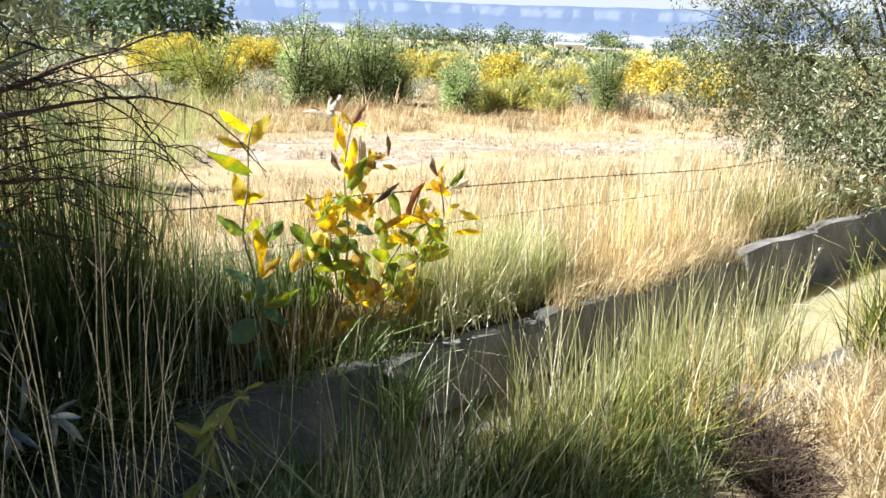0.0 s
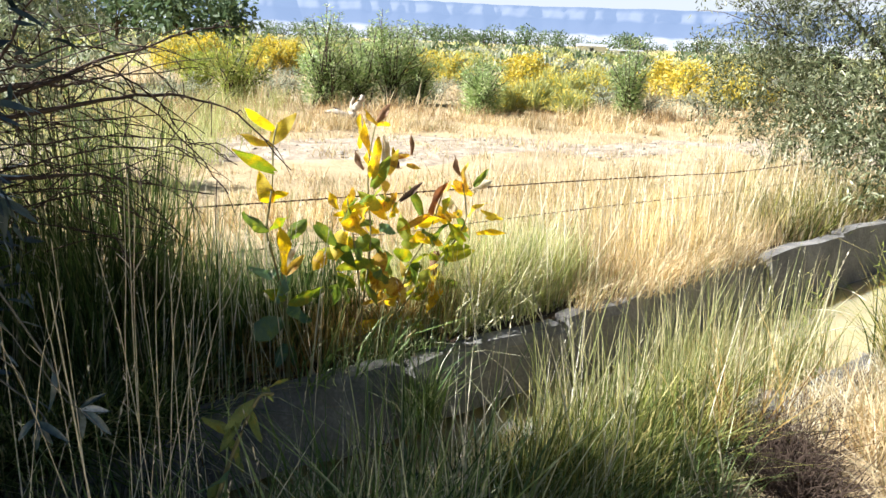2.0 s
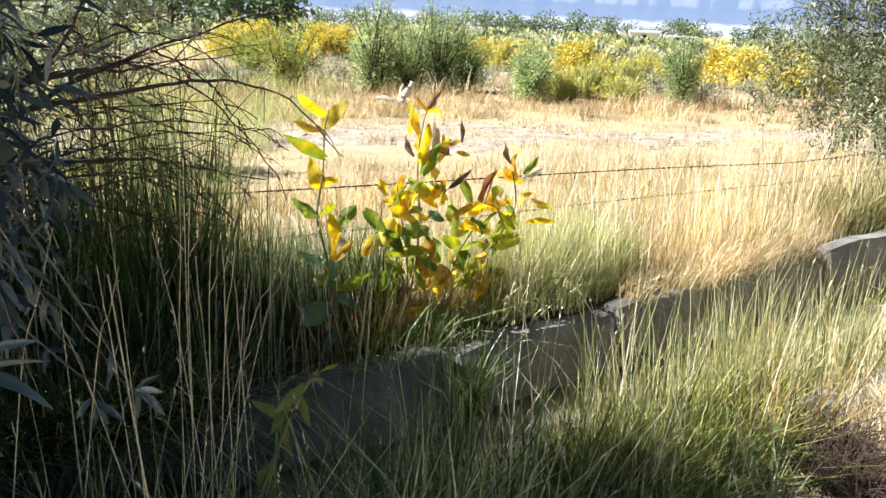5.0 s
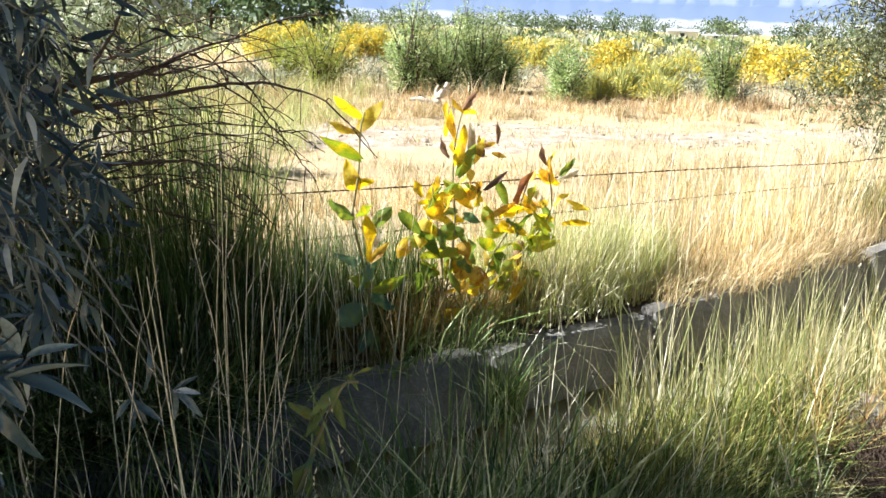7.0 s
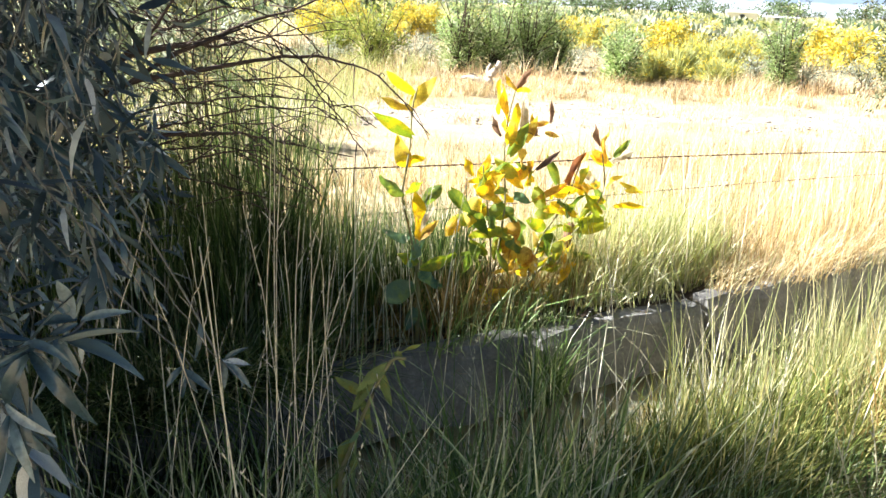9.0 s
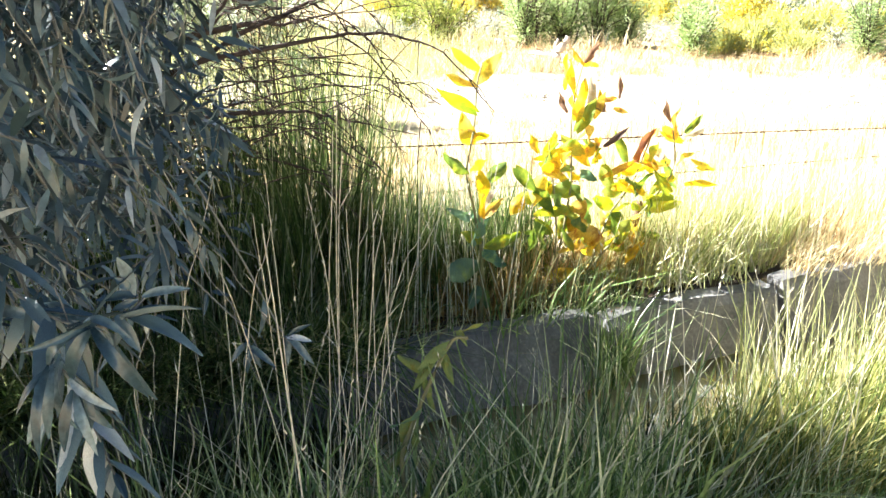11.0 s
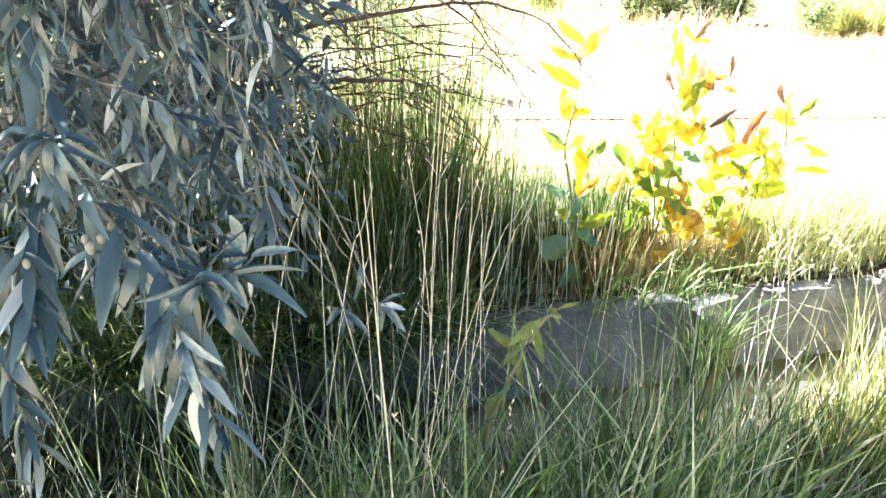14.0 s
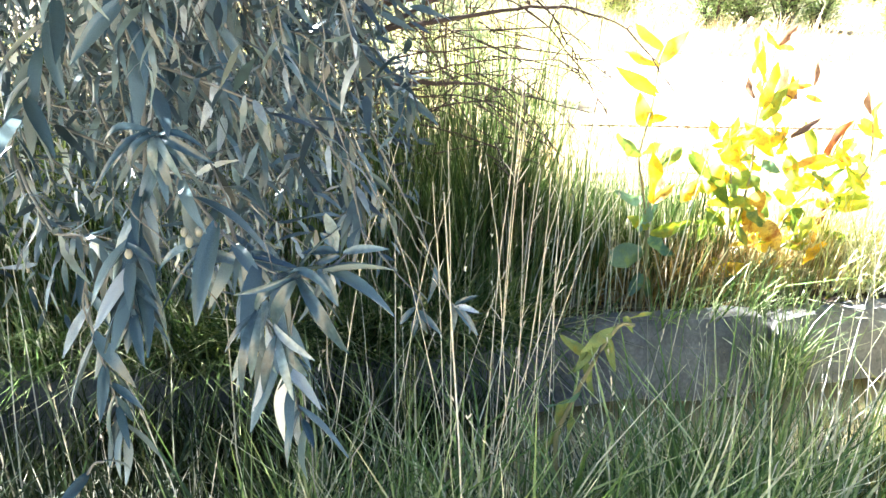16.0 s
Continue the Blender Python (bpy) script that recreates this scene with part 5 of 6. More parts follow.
def twig_leaves(line, count, length, rng, t0=0.12, fan=0.75, droop=0.55):
    """Feet, ways and ups of leaves set alternately along a twig."""
    m = len(line) - 1
    t = np.clip(np.linspace(t0, 1.0, count) + rng.normal(size=count) * 0.02, 0, 1)
    x = t * m
    i = np.minimum(x.astype(int), m - 1)
    base = line[i] + (line[i + 1] - line[i]) * (x - i)[:, None]
    tan = line[i + 1] - line[i]
    tan = tan / np.maximum(np.linalg.norm(tan, axis=1, keepdims=True), 1e-9)
    a = np.arange(count) * 2.4 + rng.uniform(0, 6)
    o1 = np.cross(tan, np.array([0.3, 0.2, 1.0]))
    o1 /= np.maximum(np.linalg.norm(o1, axis=1, keepdims=True), 1e-9)
    o2 = np.cross(tan, o1)
    out = o1 * np.cos(a)[:, None] + o2 * np.sin(a)[:, None]
    way = tan * 0.6 + out * fan
    way[:, 2] -= droop * rng.uniform(0.5, 1.4, count)
    up = np.array([0, 0, 1.0]) + out * 0.3 + rng.normal(size=(count, 3)) * 0.35
    L = length * rng.uniform(0.65, 1.2, count) * (0.75 + 0.35 * np.sin(np.pi * np.clip(t, 0, 0.9)))
    return base, way, up, L


def leaf_object(parent, foot, way, up, length, k):
    w = Vector(way).normalized()
    sd = Vector(up).cross(w).normalized()
    u = w.cross(sd)
    m = Matrix((w, sd, u)).transposed().to_4x4()
    ob = new("leaf", NEAR_LEAVES[k % 6])
    ob.parent = parent
    ob.matrix_basis = Matrix.Translation(Vector(foot) - parent.parent.location - parent.location) @ m @ Matrix.Scale(length, 4)
    return ob


def arched_leaf(parent, foot, tip, width, arch, rng):
    """A large leaf that rises from its foot and bends over to its tip."""
    a, b = Vector(foot), Vector(tip)
    w = b - a
    face = (Vector((0.3, -0.75, 0.6)) + Vector(rng.normal(size=3) * 0.3)).normalized()
    sd = w.cross(face).normalized()
    nr = sd.cross(w).normalized()
    if nr.z < 0:
        nr = -nr
    v, f, st = [], [], 10
    for i in range(st):
        t = i / (st - 1)
        half = width * 0.38 * max(0.05, math.sin(math.pi * min(1.0, 0.05 + 0.94 * t) ** 0.9)) ** 0.8
        mid = a + w * t + nr * (arch * w.length * math.sin(math.pi * t ** 0.8))
        for q in (-1, -0.5, 0, 0.5, 1):
            v.append(tuple(mid + sd * half * q + nr * half * 0.45 * abs(q)))
    for i in range(st - 1):
        for q in range(4):
            c = i * 5 + q
            f.append((c, c + 5, c + 6, c + 1))
    return mesh_part("leaf", two_sided("leaf", v, tuple(nr * -0.0004), f), parent)


RIGHT, AHEAD = Vector((0.962, 0.272, 0)), Vector((-0.272, 0.962, 0))


HUBS = {"A1": (-0.427, 0.659, 1.116), "A2": (-0.461, 0.644, 1.082), "A3": (-0.437, 0.631, 1.056), "B": (-0.408, 0.701, 1.127), "B2": (-0.41, 0.683, 1.117),
        "C": (-0.646, 0.727, 1.218), "D1": (-0.675, 0.705, 1.088), "D2": (-0.647, 0.667, 1.028), "D3": (-0.661, 0.686, 1.057), "E": (-0.588, 0.716, 1.096), "E2": (-0.559, 0.772, 1.08)}
FRUIT_SPOTS = [(-0.587, 0.697, 1.113), (-0.581, 0.706, 1.12), (-0.595, 0.70, 1.119), (-0.590, 0.70, 1.108), (-0.663, 0.686, 1.087)]


def spray(parent, hub, fan, arch, rng):
    """Large leaves that leave one hub on a twig: each with its slope across the ditch view, length and width."""
    for slope, length, width in fan:
        a, length = radians(slope), length * 0.92
        tip = Vector(hub) + (RIGHT * math.cos(a) + Vector((0, 0, math.sin(a)))) * length + AHEAD * length * rng.uniform(-0.5, 0.1)
        foot = Vector(hub) + Vector(rng.normal(size=3) * 0.004)
        arched_leaf(parent, foot, tip, width, arch * rng.uniform(0.5, 1.3), rng)


def near_olive():
    """The olive at the ditch: trunk out of sight, drooping leafy branches close by, dead limbs over the rushes."""
    rng = np.random.RandomState(71)
    base = np.array([-2.55, 3.05, -0.05])
    root = thing("russian_olive_tree", base, "russian olive with drooping silver leaves and bare dead lower twigs", "tree", "olive trees")
    trunk = spline([base, (-2.5, 3.0, 0.5), (-2.3, 2.85, 1.1), (-2.3, 2.75, 1.8), (-2.7, 2.6, 2.4), (-3.05, 2.45, 2.75)], 24)
    mesh_part("trunk", quads("trunk", *tube(trunk, 0.13, 0.05, 10, 0.06), BARK), root)
    limbs = [[(-2.3, 2.85, 1.2), (-1.9, 2.4, 1.9), (-1.4, 1.7, 2.1), (-1.0, 1.2, 1.85), (-0.76, 0.9, 1.5)],
             [(-2.25, 2.75, 1.6), (-1.7, 2.5, 2.3), (-1.1, 2.1, 2.3), (-0.8, 1.7, 1.9), (-0.74, 1.5, 1.5)],
             [(-2.3, 2.8, 1.3), (-2.2, 2.0, 1.9), (-1.9, 1.3, 2.1), (-1.4, 0.9, 1.8), (-1.0, 0.85, 1.45)],
             [(-2.35, 2.73, 1.9), (-2.9, 3.1, 2.3), (-3.35, 3.5, 2.45)], [(-2.7, 2.6, 2.4), (-3.3, 2.9, 2.65), (-3.8, 3.3, 2.6)], [(-2.6, 2.65, 2.25), (-3.1, 2.2, 2.5), (-3.5, 1.7, 2.55)]]
    for k, pts in enumerate(limbs):
        mesh_part("limb", quads("limb", *tube(spline(pts, 20), 0.03, 0.007, 7, 0.08, k), BARK), root)
    dead = [[(-2.2, 2.8, 0.9), (-1.5, 2.5, 1.05), (-1.09, 2.36, 1.29), (-0.96, 2.42, 1.49), (-0.9, 2.45, 1.65)],
            [(-2.2, 2.8, 0.85), (-1.6, 2.5, 1.0), (-1.165, 2.42, 1.17), (-1.02, 2.60, 1.28), (-0.88, 2.76, 1.37), (-0.72, 2.91, 1.445), (-0.58, 3.04, 1.497), (-0.42, 3.07, 1.51)],
            [(-1.7, 2.5, 1.05), (-1.105, 2.455, 1.238), (-0.99, 2.72, 1.26), (-0.93, 2.85, 1.264), (-0.61, 3.14, 1.32)],
            [(-2.2, 2.8, 0.8), (-1.6, 2.4, 1.0), (-1.05, 2.36, 1.163), (-0.87, 2.65, 1.19), (-0.72, 2.80, 1.213), (-0.57, 2.94, 1.21), (-0.41, 2.96, 1.145), (-0.23, 2.95, 0.956)],
            [(-2.2, 2.9, 0.6), (-1.5, 2.6, 0.9), (-1.04, 2.56, 0.976), (-0.94, 2.81, 0.957), (-0.77, 2.95, 0.912), (-0.52, 3.1, 0.849)],
            [(-0.88, 2.72, 1.33), (-0.78, 2.79, 1.282), (-0.65, 2.81, 1.167), (-0.55, 2.81, 1.009)],
            [(-1.0, 2.6, 1.28), (-0.92, 2.64, 1.267), (-0.74, 2.79, 1.166), (-0.59, 2.90, 0.973), (-0.53, 2.90, 0.911)],
            [(-1.12, 2.4, 1.25), (-1.04, 2.49, 1.323), (-0.87, 2.66, 1.394), (-0.72, 2.81, 1.341), (-0.6, 2.86, 1.22)],
            [(-1.5, 2.55, 0.9), (-1.15, 2.55, 1.0), (-0.95, 2.65, 1.05), (-0.7, 2.75, 1.04), (-0.5, 2.8, 0.93)],
            [(-1.4, 2.5, 1.0), (-1.1, 2.5, 1.08), (-0.9, 2.7, 1.1), (-0.65, 2.9, 1.08), (-0.45, 3.0, 0.98)]]
    for k in range(4):
        a, b, c = rng.uniform(0.75, 1.35), rng.uniform(-0.1, 0.35), rng.uniform(0.3, 0.75)
        dead.append([(-1.7, 2.5 + 0.2 * b, 0.75 + 0.2 * a), (-1.25, 2.45 + 0.5 * b, a + 0.02), (-1.25 + c * 0.6, 2.55 + b, a + 0.06 + 0.1 * b), (-1.25 + c, 2.65 + 1.2 * b, a - 0.10)])
    for k, pts in enumerate(dead):
        line = spline(pts, 26)
        line[1:] += np.cumsum(rng.normal(size=(25, 3)) * 0.0045, 0)
        ob = mesh_part("dead_limb", quads("dead_limb", *tube(line, 0.0115 if k < 5 else 0.0042, 0.0018, 6, 0.18, k + 3), TWIG_BARK), root, "bare dark dead limb")
        for q in range(16 if k < 5 else 8):
            i = rng.randint(5, 25)
            p = line[i]
            tan = line[min(i + 1, 25)] - line[i - 1]
            tan /= np.linalg.norm(tan)
            d = tan * 0.5 + rng.normal(size=3) * 0.6
            d /= np.linalg.norm(d)
            L = rng.uniform(0.05, 0.22) * (1.0 if rng.uniform() < 0.6 else 0.4)
            mesh_part("twig", quads("twig", *tube(spline([p, p + d * L * 0.5 + np.array([0, 0, 0.01]), p + d * L + np.array([0, 0, -0.22 * L])], 6), 0.0028, 0.0012, 4), TWIG_BARK), ob)
    fine = []
    for k in range(210):
        p = np.array([rng.uniform(-1.75, -0.72), rng.uniform(2.45, 3.1), rng.uniform(0.7, 1.2) if k % 3 else rng.uniform(1.1, 1.5)])
        d = np.array([0.6, 0.15, -0.05]) + rng.normal(size=3) * 0.5
        d *= rng.uniform(0.12, 0.38) / np.linalg.norm(d)
        fine.append(tube(spline([p, p + d * 0.5 + rng.normal(size=3) * 0.012, p + d + np.array([0, 0, -0.03])], 6), 0.0026, 0.001, 4))
    mesh_part("dead_twig_mass", quads("dead_twig_mass", *joined(fine), TWIG_BARK), root, "tangle of fine dead twigs", kind="stuff")
    # branches that hang close by
    close = [[(-0.76, 0.9, 1.5), (-0.755, 0.827, 1.385), (-0.72, 0.785, 1.313), (-0.679, 0.771, 1.261), (-0.665, 0.741, 1.206)],
             [(-0.68, 0.79, 1.25), (-0.659, 0.756, 1.194), (-0.559, 0.724, 1.111), (-0.486, 0.70, 1.092), (-0.429, 0.678, 1.104)],
             [(-0.47, 0.69, 1.095), (-0.429, 0.678, 1.104), (-0.409, 0.694, 1.115), (-0.397, 0.708, 1.13)],
             [(-0.71, 0.79, 1.25), (-0.679, 0.738, 1.137), (-0.675, 0.705, 1.088), (-0.661, 0.686, 1.057), (-0.647, 0.667, 1.028)],
             [(-0.87, 0.82, 1.05), (-0.83, 0.777, 0.931), (-0.79, 0.759, 0.845), (-0.76, 0.743, 0.782)],
             [(-0.60, 0.78, 1.13), (-0.557, 0.758, 1.043), (-0.491, 0.72, 0.972), (-0.442, 0.683, 0.917)],
             [(-0.75, 1.12, 1.38), (-0.721, 1.149, 1.247), (-0.655, 1.213, 1.104), (-0.599, 1.254, 0.969)],
             [(-0.78, 1.05, 1.5), (-0.762, 1.014, 1.367), (-0.726, 0.964, 1.252), (-0.685, 0.908, 1.158)],
             [(-0.72, 0.56, 0.60), (-0.640, 0.535, 0.84), (-0.596, 0.53, 0.925), (-0.583, 0.536, 0.934)],
             [(-0.9, 1.5, 0.95), (-0.699, 1.477, 0.769), (-0.624, 1.443, 0.73), (-0.583, 1.423, 0.681)],
             [(-0.75, 1.45, 1.1), (-0.621, 1.442, 0.883), (-0.545, 1.454, 0.715), (-0.507, 1.457, 0.695)],
             [(-0.9, 1.42, 1.5), (-0.802, 1.457, 1.313), (-0.738, 1.474, 1.188), (-0.65, 1.499, 1.113)],
             [(-0.95, 0.9, 1.55), (-0.913, 0.883, 1.371), (-0.934, 0.844, 1.25), (-0.911, 0.769, 1.162)]]
    fruit_v, fruit_f = tube(np.array([(0, 0, -1.0), (0, 0, -0.92), (0, 0, -0.6), (0, 0, 0), (0, 0, 0.6), (0, 0, 0.92), (0, 0, 1.0)]), 1, 1, 8)
    prof = np.repeat([0.05, 0.4, 0.8, 1.0, 0.8, 0.4, 0.05], 8)
    fruit_v = fruit_v * np.stack([prof, prof, np.ones(56)], -1) * np.array([0.0045, 0.0045, 0.0062])
    fruit_me = quads("fruit", fruit_v, fruit_f, FRUIT)
    number = 0
    sprigs = []
    for k, pts in enumerate(close):
        line = spline(pts, 20)
        me = quads("branch", *tube(line, 0.0028 if k != 8 else 0.0018, 0.0011, 6, 0.1, k), PALE_TWIG)
        br = mesh_part("branch", me, root)
        sprigs.append(br)
        cnt = (22, 20, 3, 30, 18, 26, 22, 26, 3, 6, 6, 24, 24)[k]
        size = 0.09 if k in (1, 2) else 0.08
        if k >= 8 and k < 11:
            size = 0.056
        b, w, u, L = twig_leaves(line, cnt, size, rng, 0.15, 0.8, 0.5 if k != 2 else 0.05)
        # br sits at minus the tree's base, with its mesh in world places
        for q in range(cnt):
            leaf_object(br, b[q] , w[q], u[q], L[q], number)
            number += 1
        for q in range(2 if k in (1, 3, 7) else 0):
            ob = new("fruit", fruit_me)
            ob.parent = br
            ob.matrix_basis = Matrix.Translation(Vector(line[8 + q]) + Vector((0.008 * q, 0.004, -0.012)) - root.location - br.location)
    spray(sprigs[1], HUBS["A1"], [(-115, 0.078, 0.019), (-58, 0.092, 0.016), (-166, 0.066, 0.009), (-25, 0.04, 0.012), (-95, 0.06, 0.013), (-135, 0.07, 0.014)], 0.34, rng)
    spray(sprigs[1], HUBS["A2"], [(-111, 0.088, 0.019), (-128, 0.062, 0.009), (-96, 0.075, 0.013), (-80, 0.08, 0.014), (-100, 0.095, 0.012)], 0.25, rng)
    spray(sprigs[1], HUBS["A3"], [(-92, 0.06, 0.013), (-70, 0.062, 0.012), (-105, 0.066, 0.014), (-20, 0.045, 0.011), (-58, 0.055, 0.012)], 0.2, rng)
    spray(sprigs[2], HUBS["B"], [(97, 0.054, 0.017), (180, 0.038, 0.013), (8, 0.058, 0.012), (125, 0.03, 0.013), (-150, 0.03, 0.01)], 0.12, rng)
    spray(sprigs[2], HUBS["B2"], [(-70, 0.042, 0.017), (-110, 0.04, 0.012)], 0.1, rng)
    spray(sprigs[0], HUBS["C"], [(-161, 0.075, 0.014), (-140, 0.07, 0.017), (-92, 0.055, 0.015), (-24, 0.08, 0.015), (-76, 0.078, 0.015), (-134, 0.09, 0.010), (-60, 0.064, 0.011),
                                 (-118, 0.05, 0.014), (-15, 0.062, 0.012), (-45, 0.07, 0.012)], 0.3, rng)
    spray(sprigs[3], HUBS["D1"], [(-40, 0.03, 0.01), (-135, 0.05, 0.010), (-150, 0.045, 0.009), (-30, 0.04, 0.012)], 0.15, rng)
    spray(sprigs[3], HUBS["D3"], [(-130, 0.055, 0.013), (-50, 0.06, 0.013), (-35, 0.05, 0.012)], 0.15, rng)
    spray(sprigs[3], HUBS["D2"], [(-117, 0.062, 0.015), (-97, 0.05, 0.013), (-44, 0.055, 0.018), (-75, 0.045, 0.012), (-140, 0.05, 0.012)], 0.12, rng)
    spray(sprigs[5], HUBS["E"], [(-122, 0.10, 0.007), (-15, 0.07, 0.016), (-150, 0.06, 0.014), (-80, 0.06, 0.012), (-105, 0.08, 0.014)], 0.15, rng)
    spray(sprigs[5], HUBS["E2"], [(-20, 0.07, 0.016), (-160, 0.06, 0.012), (-90, 0.07, 0.013), (-65, 0.06, 0.012), (-120, 0.06, 0.012)], 0.15, rng)
    spray(sprigs[9], (-0.61, 1.418, 0.70), [(-95, 0.055, 0.02), (-30, 0.07, 0.02), (-140, 0.05, 0.018), (-65, 0.06, 0.018)], 0.15, rng)
    spray(sprigs[10], (-0.542, 1.455, 0.715), [(-45, 0.085, 0.022), (35, 0.07, 0.015), (-90, 0.075, 0.02), (-10, 0.06, 0.018)], 0.15, rng)
    for x, y, z in FRUIT_SPOTS:
        ob = new("fruit", fruit_me)
        ob.parent = sprigs[5]
        ob.matrix_basis = Matrix.Translation(Vector((x, y, z)) - root.location - sprigs[5].location)
    # thin pale twigs, kinked, that hang before the leaves
    for k in range(26):
        a, d = radians(rng.uniform(26, 47)), rng.uniform(0.85, 1.35)
        p = np.array([-math.sin(a) * d, math.cos(a) * d, rng.uniform(0.95, 1.6)])
        n = 9
        step = np.array([0.25 * rng.normal() + 0.15, 0.2 * rng.normal() - 0.1, -1.0]) * rng.uniform(0.12, 0.30) / n
        line = p + np.cumsum(np.tile(step, (n, 1)) + rng.normal(size=(n, 3)) * np.array([0.006, 0.006, 0.004]), 0)
        mesh_part("hanging_twig", quads("hanging_twig", *tube(spline(line, 22), 0.0011, 0.0005, 5, 0.25, k), PALE_TWIG), root)
    # the mass of the hanging crown
    rods, P, W, U, Ls = [], [], [], [], []
    for k in range(1150):
        a = radians(rng.uniform(26, 84))
        d = rng.uniform(1.05, 2.7)
        top_z = rng.uniform(0.85, 2.5)
        if a < radians(31) and d < 1.45:
            d += 0.5
        p0 = np.array([-math.sin(a) * d, math.cos(a) * d, top_z])
        # nothing hangs over the open ditch in front of the bare limbs
        edge = 24 + (6 if p0[2] < 1.0 else 0)
        if math.degrees(a) < edge:
            continue
        L = rng.uniform(0.16, 0.36)
        drift = rng.normal(size=3) * 0.16
        p2 = p0 + np.array([drift[0] + 0.08, drift[1] - 0.04, -L * rng.uniform(0.3, 1.0)])
        if p2[2] < 0.55 + 0.1 * rng.uniform():
            p2[2] = 0.55 + 0.2 * rng.uniform()
        mid = (p0 + p2) / 2 + np.array([0.04, -0.03, 0.05]) + rng.normal(size=3) * 0.03
        if math.degrees(math.atan2(-p2[0], p2[1])) < 25 or math.hypot(p2[0], p2[1]) < 0.85:
            continue
        reach, side = math.hypot(p2[0], p2[1]), math.degrees(math.atan2(-p2[0], p2[1]))
        if p2[2] < 1.45 - 0.56 * reach + (0.1 if side < 34 else 0) or (side > 45.5 and p2[2] < 1.27):
            continue
        line = spline([p0 + np.array([-0.12, 0.06, 0.10]), p0, mid, p2], 12)
        rods.append(tube(line[::2], 0.0028, 0.0012, 4))
        b, w, u, l = twig_leaves(line, 34, 0.054, rng, 0.1, 1.1, 0.28)
        P.append(b); W.append(w); U.append(u); Ls.append(l)
    P, W, U, Ls = (np.concatenate(q) for q in (P, W, U, Ls))
    nl = len(P)
    mesh_part("twig_mass", quads("twig_mass", *joined(rods), PALE_TWIG), root, kind="stuff")
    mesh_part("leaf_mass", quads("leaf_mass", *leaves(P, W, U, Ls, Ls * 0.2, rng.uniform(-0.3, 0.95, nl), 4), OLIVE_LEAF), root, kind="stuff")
    # inner crown, plus unseen upper clumps added sunward to shade the ditch and rushes
    cen = [(-3.6, 3.2, 1.7), (-3.2, 2.2, 1.3), (-3.4, 1.8, 1.6), (-1.5, 2.3, 1.3), (-1.3, 2.0, 1.0), (-1.7, 1.7, 1.0), (-1.3, 1.6, 1.5), (-1.75, 2.5, 0.7), (-2.2, 1.3, 1.7), (-1.9, 2.2, 1.6), (-2.4, 2.2, 1.0), (-3.9, 3.5, 1.9), (-2.9, 2.5, 1.7), (-3.1, 2.9, 1.1), (-2.6, 2.7, 1.4), (-3.4, 2.6, 0.8), (-2.4, 2.0, 1.9)]
    rad = [0.6, 0.35, 0.32, 0.38, 0.4, 0.7, 0.7, 0.7, 0.5, 0.6, 0.5, 0.72, 0.72, 0.72, 0.72, 0.72, 0.72]
    shade_clumps = []
    slope = np.array(to_sun) / to_sun.z
    # each clump stands up-sun from the ground spot it is meant to shade
    for s in np.arange(-1.6, 1.45, 0.5):
        for n in np.arange(-0.45, 4.2, 0.55):
            z = rng.uniform(2.1, 2.8)
            p = np.array(place(s + rng.uniform(-0.15, 0.1) + (0.28 if n < 1.9 else 0.06), n + rng.uniform(-0.2, 0.2))) + slope * z
            shade_clumps.append((float(p[0]), float(p[1]), z))
    args = crown_leaves(cen + shade_clumps, rad + [0.44] * len(shade_clumps), 44000, 0.09, 0.029, rng, 0.4, 0.1)
    low = args[0][:, 2] < 1.9
    top_part = leaves(*(q[~low] for q in args), 3)
    p, way, up, length, width, curl = (q[low] for q in args)
    low_part = leaves(p, way, up, length * 0.75, width * 0.5, curl * 1.5, 5)
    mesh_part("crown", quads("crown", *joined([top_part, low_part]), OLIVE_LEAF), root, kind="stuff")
    return root


near_olive()


